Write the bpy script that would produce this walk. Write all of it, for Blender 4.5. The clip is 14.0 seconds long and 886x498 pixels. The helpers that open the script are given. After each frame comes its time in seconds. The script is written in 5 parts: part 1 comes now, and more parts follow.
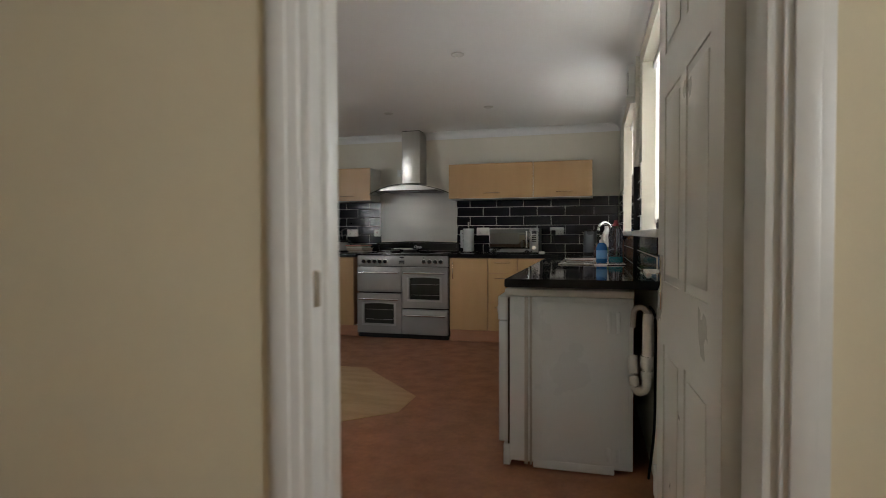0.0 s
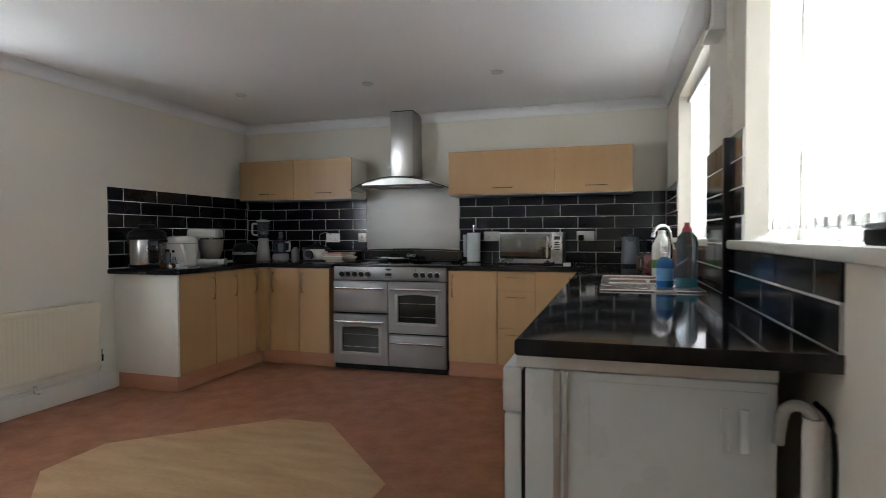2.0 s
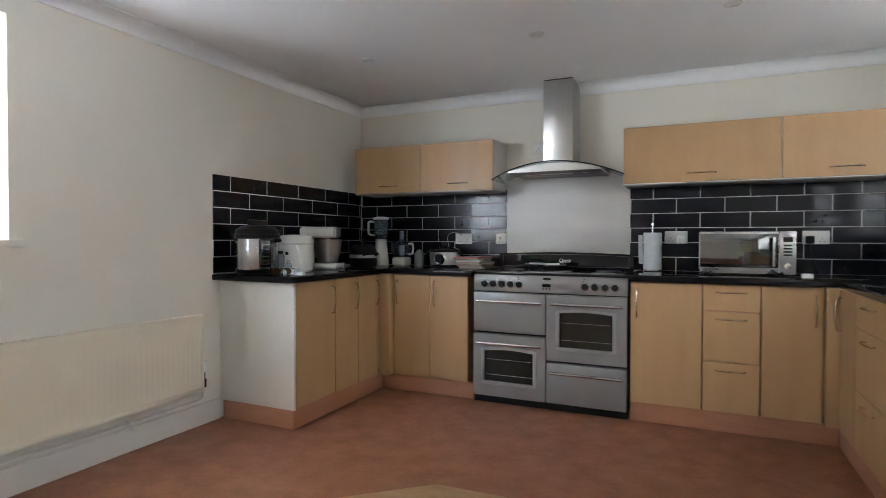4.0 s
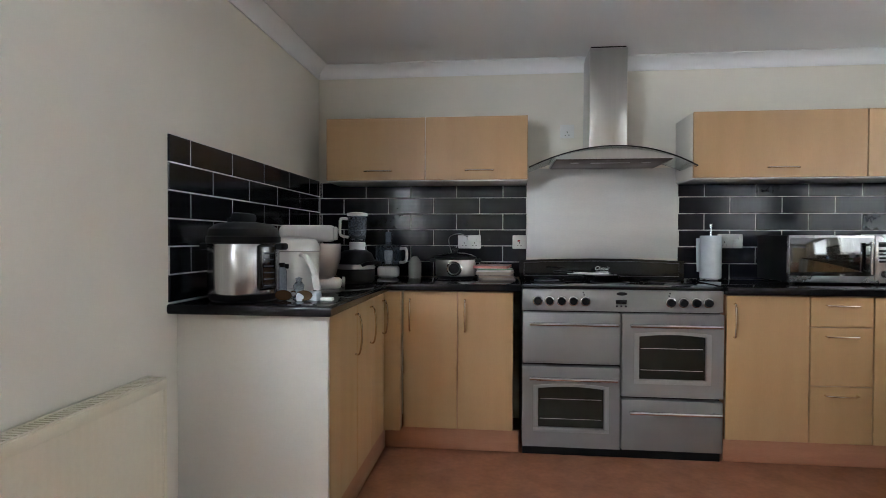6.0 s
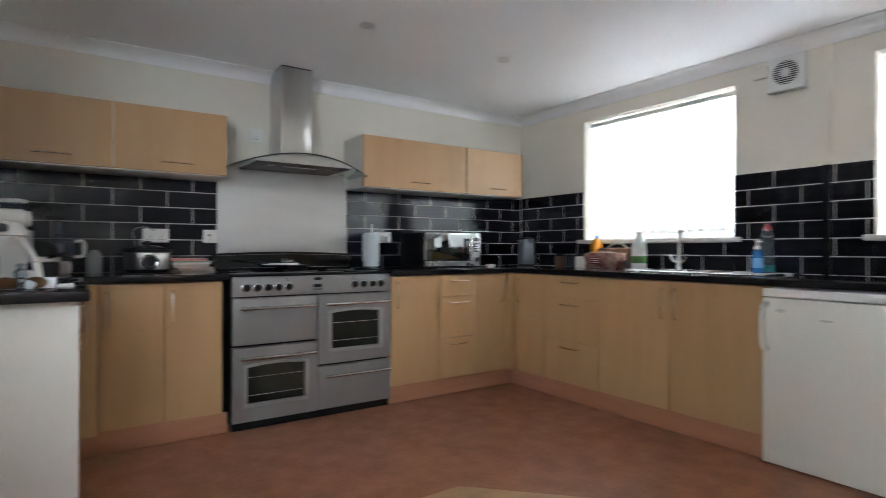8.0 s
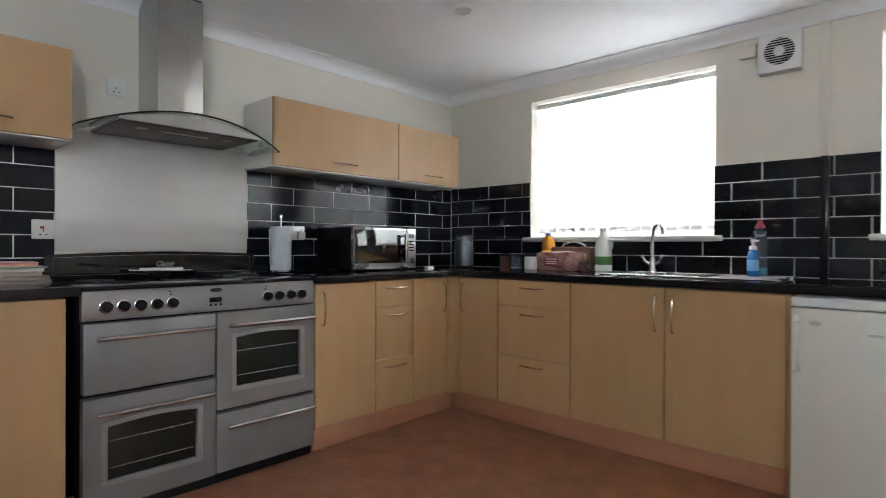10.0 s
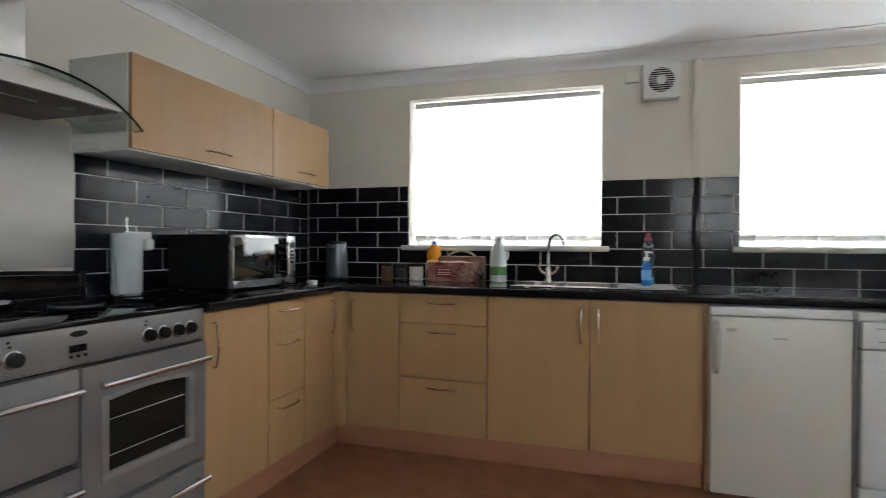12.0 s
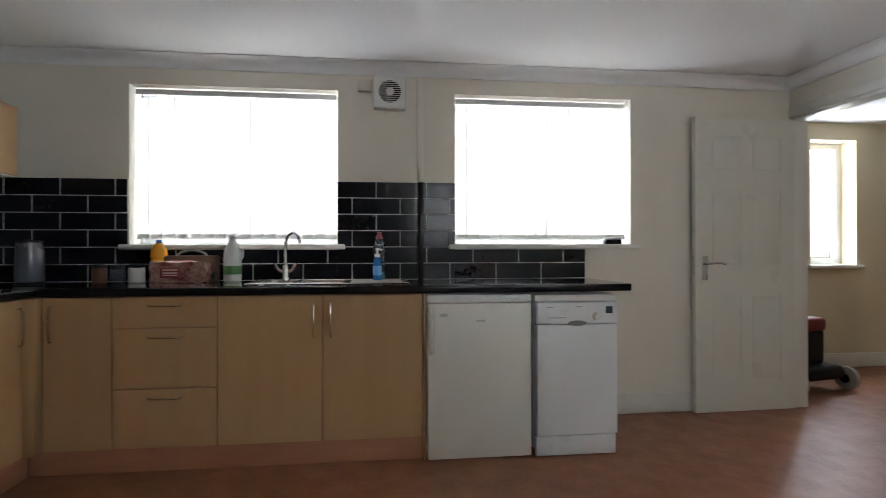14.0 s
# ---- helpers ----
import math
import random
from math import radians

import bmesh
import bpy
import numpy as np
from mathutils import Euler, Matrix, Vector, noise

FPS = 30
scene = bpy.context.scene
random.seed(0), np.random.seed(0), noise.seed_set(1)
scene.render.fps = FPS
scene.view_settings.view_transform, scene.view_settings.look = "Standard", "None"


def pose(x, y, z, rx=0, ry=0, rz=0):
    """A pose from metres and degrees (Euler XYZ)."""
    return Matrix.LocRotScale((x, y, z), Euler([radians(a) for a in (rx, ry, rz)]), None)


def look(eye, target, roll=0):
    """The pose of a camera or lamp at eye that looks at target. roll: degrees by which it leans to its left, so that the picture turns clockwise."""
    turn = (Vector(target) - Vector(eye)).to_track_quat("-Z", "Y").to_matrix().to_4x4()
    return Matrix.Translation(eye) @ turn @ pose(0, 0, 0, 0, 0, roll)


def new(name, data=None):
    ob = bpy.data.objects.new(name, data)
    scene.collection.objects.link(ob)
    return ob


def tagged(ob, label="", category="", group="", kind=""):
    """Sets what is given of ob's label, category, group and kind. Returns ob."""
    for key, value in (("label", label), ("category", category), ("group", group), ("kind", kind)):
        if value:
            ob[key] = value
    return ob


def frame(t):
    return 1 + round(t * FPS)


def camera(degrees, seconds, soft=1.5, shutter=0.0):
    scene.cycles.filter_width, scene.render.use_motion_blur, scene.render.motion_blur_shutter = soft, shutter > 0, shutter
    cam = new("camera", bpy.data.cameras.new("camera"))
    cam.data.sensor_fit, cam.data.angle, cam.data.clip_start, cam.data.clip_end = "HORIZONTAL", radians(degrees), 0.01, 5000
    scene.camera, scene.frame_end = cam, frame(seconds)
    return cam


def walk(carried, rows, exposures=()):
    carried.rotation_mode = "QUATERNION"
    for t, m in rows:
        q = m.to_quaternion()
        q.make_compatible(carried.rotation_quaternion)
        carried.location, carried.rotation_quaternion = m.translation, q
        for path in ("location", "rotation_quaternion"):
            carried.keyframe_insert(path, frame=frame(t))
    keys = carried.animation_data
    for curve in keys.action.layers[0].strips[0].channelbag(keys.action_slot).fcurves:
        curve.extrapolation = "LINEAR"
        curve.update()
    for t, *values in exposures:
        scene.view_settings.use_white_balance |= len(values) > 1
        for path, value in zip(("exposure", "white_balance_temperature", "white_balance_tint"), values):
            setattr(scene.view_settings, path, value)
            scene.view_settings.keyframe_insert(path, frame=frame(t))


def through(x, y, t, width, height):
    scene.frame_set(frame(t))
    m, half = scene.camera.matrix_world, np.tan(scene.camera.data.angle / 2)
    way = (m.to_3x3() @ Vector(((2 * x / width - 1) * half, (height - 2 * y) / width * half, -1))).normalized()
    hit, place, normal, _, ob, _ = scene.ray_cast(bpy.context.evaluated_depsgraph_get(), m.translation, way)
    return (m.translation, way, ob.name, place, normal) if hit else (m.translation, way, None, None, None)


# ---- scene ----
cam = camera(77.6, 14.0, soft=0.6, shutter=0.4)
PATH = [
    (0, (2.491, -5.556, 1.117), (1.964, -3.627, 1.063), -0.2),
    (0.5, (2.483, -5.104, 1.126), (2.011, -3.161, 1.075), -0.2),
    (1, (2.405, -4.764, 1.176), (1.929, -2.823, 1.122), -0.1),
    (1.5, (2.36, -4.576, 1.165), (1.863, -2.639, 1.118), -0.1),
    (2, (2.31, -4.317, 1.154), (1.729, -2.404, 1.105), -0.2),
    (2.5, (2.248, -4.092, 1.125), (1.497, -2.239, 1.084), -0.3),
    (3, (2.012, -3.883, 1.154), (1.166, -2.071, 1.101), -0.3),
    (3.5, (1.756, -3.747, 1.114), (0.9, -1.94, 1.083), -0.0),
    (4, (1.402, -3.591, 1.127), (0.572, -1.772, 1.093), 0.1),
    (6.5, (-0.413, -2.924, 1.149), (-0.425, -0.924, 1.116), 0.3),
    (7, (-0.647, -2.955, 1.125), (-0.438, -0.966, 1.088), 0.5),
    (7.5, (-0.744, -3.181, 1.12), (-0.135, -1.276, 1.103), 0.5),
    (8, (-0.766, -3.282, 1.047), (0.358, -1.627, 1.051), 0.1),
    (8.5, (-0.78, -3.291, 1.05), (0.576, -1.821, 1.05), 0.1),
    (11, (-0.503, -1.672, 1.105), (1.103, -0.48, 1.085), 0.5),
    (11.5, (-0.604, -1.542, 1.133), (1.165, -0.607, 1.119), 0.6),
    (12, (-0.696, -1.508, 1.13), (1.211, -0.903, 1.119), 0.3),
    (12.5, (-0.754, -1.489, 1.101), (1.211, -1.114, 1.094), 0.1),
    (13, (-0.781, -1.553, 1.08), (1.215, -1.421, 1.083), 0.1),
    (13.5, (-0.772, -1.614, 1.074), (1.227, -1.682, 1.087), -0.0),
    (14, (-0.765, -1.651, 1.093), (1.22, -1.893, 1.099), -0.1),
]
EXPOSURES = [(0.0, -0.78, 6450, 11), (0.5, -0.66, 6350, 11), (1.0, -0.46, 6100, 11), (2.0, -0.32, 5900, 11), (3.0, 0.07, 5750, 11), (4.0, 0.22, 5750, 12), (6.5, 0.22, 5750, 12), (7.5, 0.24, 5720, 12), (8.5, 0.04, 5650, 11), (11.0, 0.12, 5850, 12), (12.0, -0.16, 5880, 11), (13.0, -0.49, 5900, 12), (14.0, -0.63, 5900, 12)]
P_EAST, P_WEST, P_HALL = 112.0, 150.0, 44.0
walk(cam, [(t, look(eye, target, roll)) for t, eye, target, roll in PATH], EXPOSURES)

# ---- world and daylight ----
world = bpy.data.worlds.new("world")
scene.world = world
world.use_nodes = True
wn = world.node_tree.nodes
sky = wn.new("ShaderNodeTexSky")
sky.sky_type, sky.sun_disc = "NISHITA", False
sky.sun_elevation, sky.sun_rotation = radians(45), radians(90)
wn["Background"].inputs["Strength"].default_value = 0.12
world.node_tree.links.new(sky.outputs["Color"], wn["Background"].inputs["Color"])
sun = new("sun", bpy.data.lights.new("sun", "SUN"))
sun.data.energy, sun.data.angle, sun.data.color = 1.0, radians(15), (1, 0.97, 0.92)
sun.matrix_world = look((12, -1.5, 12), (0, -1.5, 0))


def window_lamp(eye, target, w, h, power):
    """The light of the overcast sky in a window's opening."""
    la = new("window_light", bpy.data.lights.new("window_light", "AREA"))
    la.data.shape, la.data.size, la.data.size_y = "RECTANGLE", w, h
    la.data.energy, la.data.color = power, (0.93, 0.97, 1.0)
    la.matrix_world = look(eye, target)


window_lamp((3.06, -0.79, 1.62), (0, -0.79, 1.45), 1.16, 0.92, P_EAST)
window_lamp((3.06, -2.75, 1.62), (0, -2.75, 1.45), 1.10, 0.92, P_EAST)
# west lamp fills the window's added, unseen southern length too
window_lamp((-1.62, -3.19, 1.62), (0, -3.19, 1.45), 1.90, 0.92, P_WEST)
window_lamp((4.18, -5.895, 1.55), (0, -5.88, 1.4), 0.42, 1.05, P_HALL)


# ---- materials ----
def mat(name, color, rough=0.5, metal=0.0, color2=None, scale=6.0, amount=1.0, fine=120.0, bump=0.05, coat=0.0,
        stretch=(1, 1, 1), rough_var=0.08, spec=0.5, per_object=0.0):
    """A painted or natural surface: two colours mixed by noise at two scales, with fine relief and uneven gloss."""
    m = bpy.data.materials.new(name)
    m.use_nodes = True
    n, l = m.node_tree.nodes, m.node_tree.links
    p = n["Principled BSDF"]
    tc, mp = n.new("ShaderNodeTexCoord"), n.new("ShaderNodeMapping")
    mp.inputs["Scale"].default_value = stretch
    l.new(tc.outputs["Object"], mp.inputs["Vector"])
    big, small = n.new("ShaderNodeTexNoise"), n.new("ShaderNodeTexNoise")
    big.inputs["Scale"].default_value, big.inputs["Detail"].default_value = scale, 5
    small.inputs["Scale"].default_value, small.inputs["Detail"].default_value = fine, 3
    l.new(mp.outputs["Vector"], big.inputs["Vector"])
    l.new(mp.outputs["Vector"], small.inputs["Vector"])
    mixv = n.new("ShaderNodeMath")
    mixv.operation = "MULTIPLY_ADD"
    mixv.inputs[1].default_value = 0.35
    l.new(small.outputs["Fac"], mixv.inputs[0])
    sc = n.new("ShaderNodeMath")
    sc.operation, sc.inputs[1].default_value = "MULTIPLY", 0.65
    l.new(big.outputs["Fac"], sc.inputs[0])
    l.new(sc.outputs[0], mixv.inputs[2])
    ramp = n.new("ShaderNodeMapRange")
    ramp.inputs["From Min"].default_value, ramp.inputs["From Max"].default_value = 0.35, 0.65
    ramp.inputs["To Max"].default_value = amount
    l.new(mixv.outputs[0], ramp.inputs["Value"])
    mix = n.new("ShaderNodeMix")
    mix.data_type = "RGBA"
    c2 = color2 or tuple(c * 0.88 for c in color)
    mix.inputs["A"].default_value, mix.inputs["B"].default_value = (*color, 1), (*c2, 1)
    l.new(ramp.outputs[0], mix.inputs["Factor"])
    out = mix.outputs["Result"]
    if per_object:
        oi, hsv, mr = n.new("ShaderNodeObjectInfo"), n.new("ShaderNodeHueSaturation"), n.new("ShaderNodeMapRange")
        mr.inputs["To Min"].default_value, mr.inputs["To Max"].default_value = 1 - per_object, 1 + per_object
        l.new(oi.outputs["Random"], mr.inputs["Value"])
        l.new(mr.outputs[0], hsv.inputs["Value"])
        l.new(out, hsv.inputs["Color"])
        out = hsv.outputs["Color"]
    l.new(out, p.inputs["Base Color"])
    rr = n.new("ShaderNodeMapRange")
    rr.inputs["To Min"].default_value, rr.inputs["To Max"].default_value = max(0.02, rough - rough_var), rough + rough_var
    l.new(big.outputs["Fac"], rr.inputs["Value"])
    l.new(rr.outputs[0], p.inputs["Roughness"])
    p.inputs["Metallic"].default_value = metal
    p.inputs["Coat Weight"].default_value = coat
    p.inputs["Specular IOR Level"].default_value = spec
    if bump:
        b = n.new("ShaderNodeBump")
        b.inputs["Strength"].default_value, b.inputs["Distance"].default_value = bump, 0.004
        l.new(mixv.outputs[0], b.inputs["Height"])
        l.new(b.outputs["Normal"], p.inputs["Normal"])
    return m


def glass_mat(name, color=(1, 1, 1), rough=0.0, ior=1.45):
    m = mat(name, color, rough=rough, bump=0.0, amount=0.05, rough_var=0.005)
    m.node_tree.nodes["Principled BSDF"].inputs["Transmission Weight"].default_value = 1.0
    m.node_tree.nodes["Principled BSDF"].inputs["IOR"].default_value = ior
    return m


def fabric_mat(name, color, through):
    """Thin cloth that lets part of the daylight through."""
    m = mat(name, color, rough=0.8, scale=9, fine=900, stretch=(1, 1, 0.2), bump=0.1)
    n, l = m.node_tree.nodes, m.node_tree.links
    tr, mx = n.new("ShaderNodeBsdfTranslucent"), n.new("ShaderNodeMixShader")
    tr.inputs["Color"].default_value = (*color, 1)
    mx.inputs["Fac"].default_value = through
    l.new(n["Principled BSDF"].outputs[0], mx.inputs[1])
    l.new(tr.outputs[0], mx.inputs[2])
    l.new(mx.outputs[0], n["Material Output"].inputs["Surface"])
    return m


WALL = mat("cream_wall_paint", (0.76, 0.715, 0.62), 0.75, color2=(0.73, 0.685, 0.595), scale=2.5, fine=220, bump=0.10)
WALL_HALL = mat("yellow_wall_paint", (0.74, 0.65, 0.45), 0.7, color2=(0.71, 0.62, 0.43), scale=2.5, fine=220, bump=0.12)
CEIL = mat("white_ceiling_paint", (0.83, 0.825, 0.82), 0.85, color2=(0.80, 0.795, 0.79), scale=1.6, fine=180, bump=0.10)
GLOSS = mat("white_gloss_paint", (0.74, 0.72, 0.66), 0.3, color2=(0.71, 0.69, 0.63), scale=4, fine=60, bump=0.015, rough_var=0.03)
DOORPAINT = mat("white_door_paint", (0.70, 0.68, 0.60), 0.28, color2=(0.68, 0.66, 0.585), scale=5, fine=90, bump=0.01, rough_var=0.02)
FLOOR = mat("red_brown_vinyl", (0.31, 0.130, 0.066), 0.48, color2=(0.205, 0.080, 0.041), scale=7, fine=38, bump=0.22, rough_var=0.1)
INLAY = mat("beige_vinyl", (0.44, 0.29, 0.155), 0.45, color2=(0.31, 0.195, 0.098), scale=5, fine=60, bump=0.12, stretch=(0.5, 2.2, 1))
BEECH = mat("beech_laminate", (0.475, 0.297, 0.143), 0.40, color2=(0.435, 0.268, 0.122), scale=2.2, fine=60, bump=0.015, stretch=(5, 5, 0.6), per_object=0.04)
PLINTH = mat("pinkish_beech_plinth", (0.43, 0.205, 0.115), 0.45, color2=(0.37, 0.17, 0.095), scale=4, fine=40, bump=0.03, stretch=(1, 1, 6))
CARCASS = mat("white_melamine", (0.72, 0.69, 0.62), 0.45, color2=(0.68, 0.65, 0.58), scale=5, fine=150, bump=0.03)
WORKTOP = mat("black_gloss_worktop", (0.010, 0.0095, 0.011), 0.06, color2=(0.014, 0.013, 0.014), scale=30, fine=350, bump=0.001, rough_var=0.006, spec=0.28)
TILE = mat("black_glazed_tile", (0.0075, 0.008, 0.0115), 0.13, color2=(0.010, 0.0105, 0.015), scale=6, fine=40, bump=0.0, rough_var=0.006, per_object=0.2, spec=0.3)
GROUT = mat("grey_grout", (0.70, 0.68, 0.65), 0.85, color2=(0.52, 0.505, 0.485), scale=9, fine=200, bump=0.2)
STEEL = mat("brushed_steel", (0.55, 0.54, 0.52), 0.3, 1.0, color2=(0.51, 0.50, 0.48), scale=4, fine=90, bump=0.008, stretch=(14, 14, 0.5), rough_var=0.04)
STEELH = mat("brushed_steel_across", (0.68, 0.665, 0.635), 0.60, 0.8, color2=(0.61, 0.60, 0.58), scale=2.5, fine=90, bump=0.003, stretch=(0.8, 3, 3), rough_var=0.05)
COOKERP = mat("silver_cooker_enamel", (0.265, 0.256, 0.252), 0.42, 0.4, color2=(0.24, 0.232, 0.228), scale=5, fine=160, bump=0.02)
CHROME = mat("chrome", (0.75, 0.75, 0.76), 0.1, 1.0, bump=0.0, rough_var=0.04)
NICKEL = mat("satin_nickel", (0.74, 0.65, 0.54), 0.24, 1.0, bump=0.01)
BLACKP = mat("black_plastic", (0.010, 0.010, 0.011), 0.42, color2=(0.013, 0.013, 0.013), scale=12, fine=300, bump=0.02, spec=0.15)
BLACKG = mat("black_glass", (0.008, 0.008, 0.009), 0.06, bump=0.0, rough_var=0.03)
OVENG = mat("dark_oven_glass", (0.018, 0.02, 0.016), 0.07, bump=0.0, rough_var=0.03)
# near-black that imitates shade in gaps and holes; also the hood's glass edge
DARK = mat("dark_gap", (0.012, 0.010, 0.009), 0.8, bump=0.05)
WHITEP = mat("white_plastic", (0.76, 0.75, 0.72), 0.35, color2=(0.72, 0.71, 0.67), scale=7, fine=200, bump=0.03)
APPLIANCE = mat("white_enamel", (0.78, 0.815, 0.83), 0.28, color2=(0.765, 0.80, 0.815), scale=2, fine=160, bump=0.006, rough_var=0.03)
FRIDGE = mat("cream_white_enamel", (0.74, 0.735, 0.67), 0.32, color2=(0.715, 0.71, 0.645), scale=2, fine=140, bump=0.03, rough_var=0.03)
RADP = mat("cream_radiator_enamel", (0.74, 0.68, 0.53), 0.32, color2=(0.70, 0.64, 0.49), scale=4, fine=90, bump=0.05)
UPVC = mat("white_upvc", (0.80, 0.81, 0.82), 0.25, bump=0.01)
BLIND = fabric_mat("cream_blind_cloth", (0.80, 0.78, 0.73), 0.45)
PANE = glass_mat("window_glass")
HOODG = glass_mat("greenish_hood_glass", (0.80, 0.90, 0.86))
CLEAR = glass_mat("clear_plastic", (0.66, 0.73, 0.82), 0.04, 1.2)
CLEAR.node_tree.nodes["Principled BSDF"].inputs["Transmission Weight"].default_value = 0.90
GRASS = mat("ground_grass", (0.07, 0.10, 0.04), 0.9, color2=(0.10, 0.11, 0.06), scale=1.5, fine=20, bump=0.4)


# ---- builders ----
def box(bm, a, b, bevel=0.0, seg=2):
    """Adds a box from corner a to corner b, with its edges rounded."""
    c, s = [(p + q) / 2 for p, q in zip(a, b)], [abs(q - p) for p, q in zip(a, b)]
    g = bmesh.ops.create_cube(bm, size=1.0, matrix=Matrix.LocRotScale(c, None, s))
    if bevel:
        es = list({e for v in g["verts"] for e in v.link_edges})
        bmesh.ops.bevel(bm, geom=es, offset=min(bevel, min(s) * 0.45), segments=seg, profile=0.5, affect="EDGES")
    return bm


def boxes(*pairs, bevel=0.0, seg=2):
    bm = bmesh.new()
    for a, b in pairs:
        box(bm, a, b, bevel, seg)
    return bm


def lathe(profile, at=(0, 0, 0), seg=28, axis="z", squash=1.0):
    """A turned shape from (radius, height) pairs."""
    bm = bmesh.new()
    rings = []
    for r, h in profile:
        ring = []
        for k in range(seg):
            a = 2 * math.pi * k / seg
            u, v = r * math.cos(a), r * math.sin(a) * squash
            q = {"z": (u, v, h), "y": (u, h, v), "x": (h, u, v)}[axis]
            ring.append(bm.verts.new((at[0] + q[0], at[1] + q[1], at[2] + q[2])))
        rings.append(ring)
    for r0, r1 in zip(rings, rings[1:]):
        for k in range(seg):
            bm.faces.new((r0[k], r0[(k + 1) % seg], r1[(k + 1) % seg], r1[k]))
    for ring in (rings[0], rings[-1]):
        bm.faces.new(ring)
    bmesh.ops.remove_doubles(bm, verts=bm.verts, dist=1e-5)
    bmesh.ops.recalc_face_normals(bm, faces=bm.faces)
    return bm


def tube(points, r, seg=10, bm=None, flat=1.0):
    """A round bar along a line of points."""
    bm = bm or bmesh.new()
    pts, rings = [Vector(p) for p in points], []
    for i, p in enumerate(pts):
        d = (pts[min(i + 1, len(pts) - 1)] - pts[max(i - 1, 0)]).normalized()
        up = Vector((0, 0, 1)) if abs(d.z) < 0.95 else Vector((0, 1, 0))
        u = d.cross(up).normalized()
        v = u.cross(d)
        rings.append([bm.verts.new(p + r * (math.cos(2 * math.pi * k / seg) * u + flat * math.sin(2 * math.pi * k / seg) * v)) for k in range(seg)])
    fs = []
    for a, b in zip(rings, rings[1:]):
        fs += [bm.faces.new((a[k], a[(k + 1) % seg], b[(k + 1) % seg], b[k])) for k in range(seg)]
    fs += [bm.faces.new(rings[0]), bm.faces.new(rings[-1])]
    bmesh.ops.recalc_face_normals(bm, faces=fs)
    return bm


def prism(outline, axis, lo, hi):
    """A flat outline pulled along an axis."""
    bm = bmesh.new()
    put = {"x": lambda u, v, w: (w, u, v), "y": lambda u, v, w: (u, w, v), "z": lambda u, v, w: (u, v, w)}[axis]
    a = [bm.verts.new(put(u, v, lo)) for u, v in outline]
    b = [bm.verts.new(put(u, v, hi)) for u, v in outline]
    bm.faces.new(a), bm.faces.new(b)
    for k in range(len(a)):
        bm.faces.new((a[k], a[(k + 1) % len(a)], b[(k + 1) % len(a)], b[k]))
    bmesh.ops.recalc_face_normals(bm, faces=bm.faces)
    return bm


def bend(points, steps=8):
    """A smooth line through a few points."""
    p = [Vector(points[0])] + [Vector(q) for q in points] + [Vector(points[-1])]
    out = []
    for i in range(1, len(p) - 2):
        for k in range(steps):
            t = k / steps
            out.append(0.5 * (2 * p[i] + (p[i + 1] - p[i - 1]) * t + (2 * p[i - 1] - 5 * p[i] + 4 * p[i + 1] - p[i + 2]) * t * t + (3 * p[i] - p[i - 1] - 3 * p[i + 1] + p[i + 2]) * t ** 3))
    return out + [p[-1]]


def part(name, bm, material, parent=None, label="", smooth=True):
    me = bpy.data.meshes.new(name)
    bm.to_mesh(me)
    bm.free()
    me.materials.append(material)
    if smooth:
        me.shade_smooth()
        me.set_sharp_from_angle(angle=radians(35))
    ob = new(name, me)
    ob.parent = parent
    return tagged(ob, label)


def thing(name, label, category, at=(0, 0, 0), rz=0, group=""):
    ob = new(name)
    ob.matrix_world = pose(*at, 0, 0, rz)
    ob.empty_display_size = 0.1
    return tagged(ob, label, category, group)


def structure(name, bm, material, label, category=""):
    return tagged(part(name, bm, material), label, category or name.split("_")[0], kind="structure")


def wall_boxes(axis, lo, hi, u0, u1, z1, holes):
    """The boxes of a wall between lo and hi on its axis, from u0 to u1, with rectangular openings (u, u, z, z)."""
    bm = bmesh.new()
    us = sorted({u0, u1, *[h[0] for h in holes], *[h[1] for h in holes]})
    for a, b in zip(us, us[1:]):
        zs = [0.0]
        for h in sorted(holes, key=lambda h: h[2]):
            if h[0] <= a and b <= h[1]:
                zs += [h[2], h[3]]
        zs.append(z1)
        for c, d in zip(zs[::2], zs[1::2]):
            if d - c > 1e-6:
                p, q = ((lo, a, c), (hi, b, d)) if axis == "x" else ((a, lo, c), (b, hi, d))
                box(bm, p, q)
    return bm


# ---- the shell ----
XW, XE, YN, YS, H = -1.32, 2.76, 0.60, -4.52, 2.28
T = 0.28
WIN = [(-1.415, -0.175), (-3.352, -2.16)]
ZW0, ZW1, ZWW = 1.13, 2.105, 1.12
JW, JE, DH = 1.958, 2.765, 2.02

structure("floor", boxes(((-1.6, -4.634, -0.1), (3.04, 0.88, 0.0)), ((-1.6, -7.4, -0.1), (4.18, -4.634, 0.0))), FLOOR, "worn red-brown mottled vinyl floor")
structure("ceiling", boxes(((-1.6, -4.634, H), (3.04, 0.88, H + 0.12)), ((-1.6, -7.4, H), (4.18, -4.634, H + 0.12))), CEIL, "plain white plastered ceiling")
wall_n = structure("wall_north", boxes(((XW - T, YN, 0), (XE + T, YN + T, H))), WALL, "cream painted kitchen wall with black tiles", "wall")
wall_e = structure("wall_east", wall_boxes("x", XE, XE + T, YS, YN, H, [(a, b, ZW0, ZW1) for a, b in WIN]), WALL, "cream painted wall with two windows", "wall")
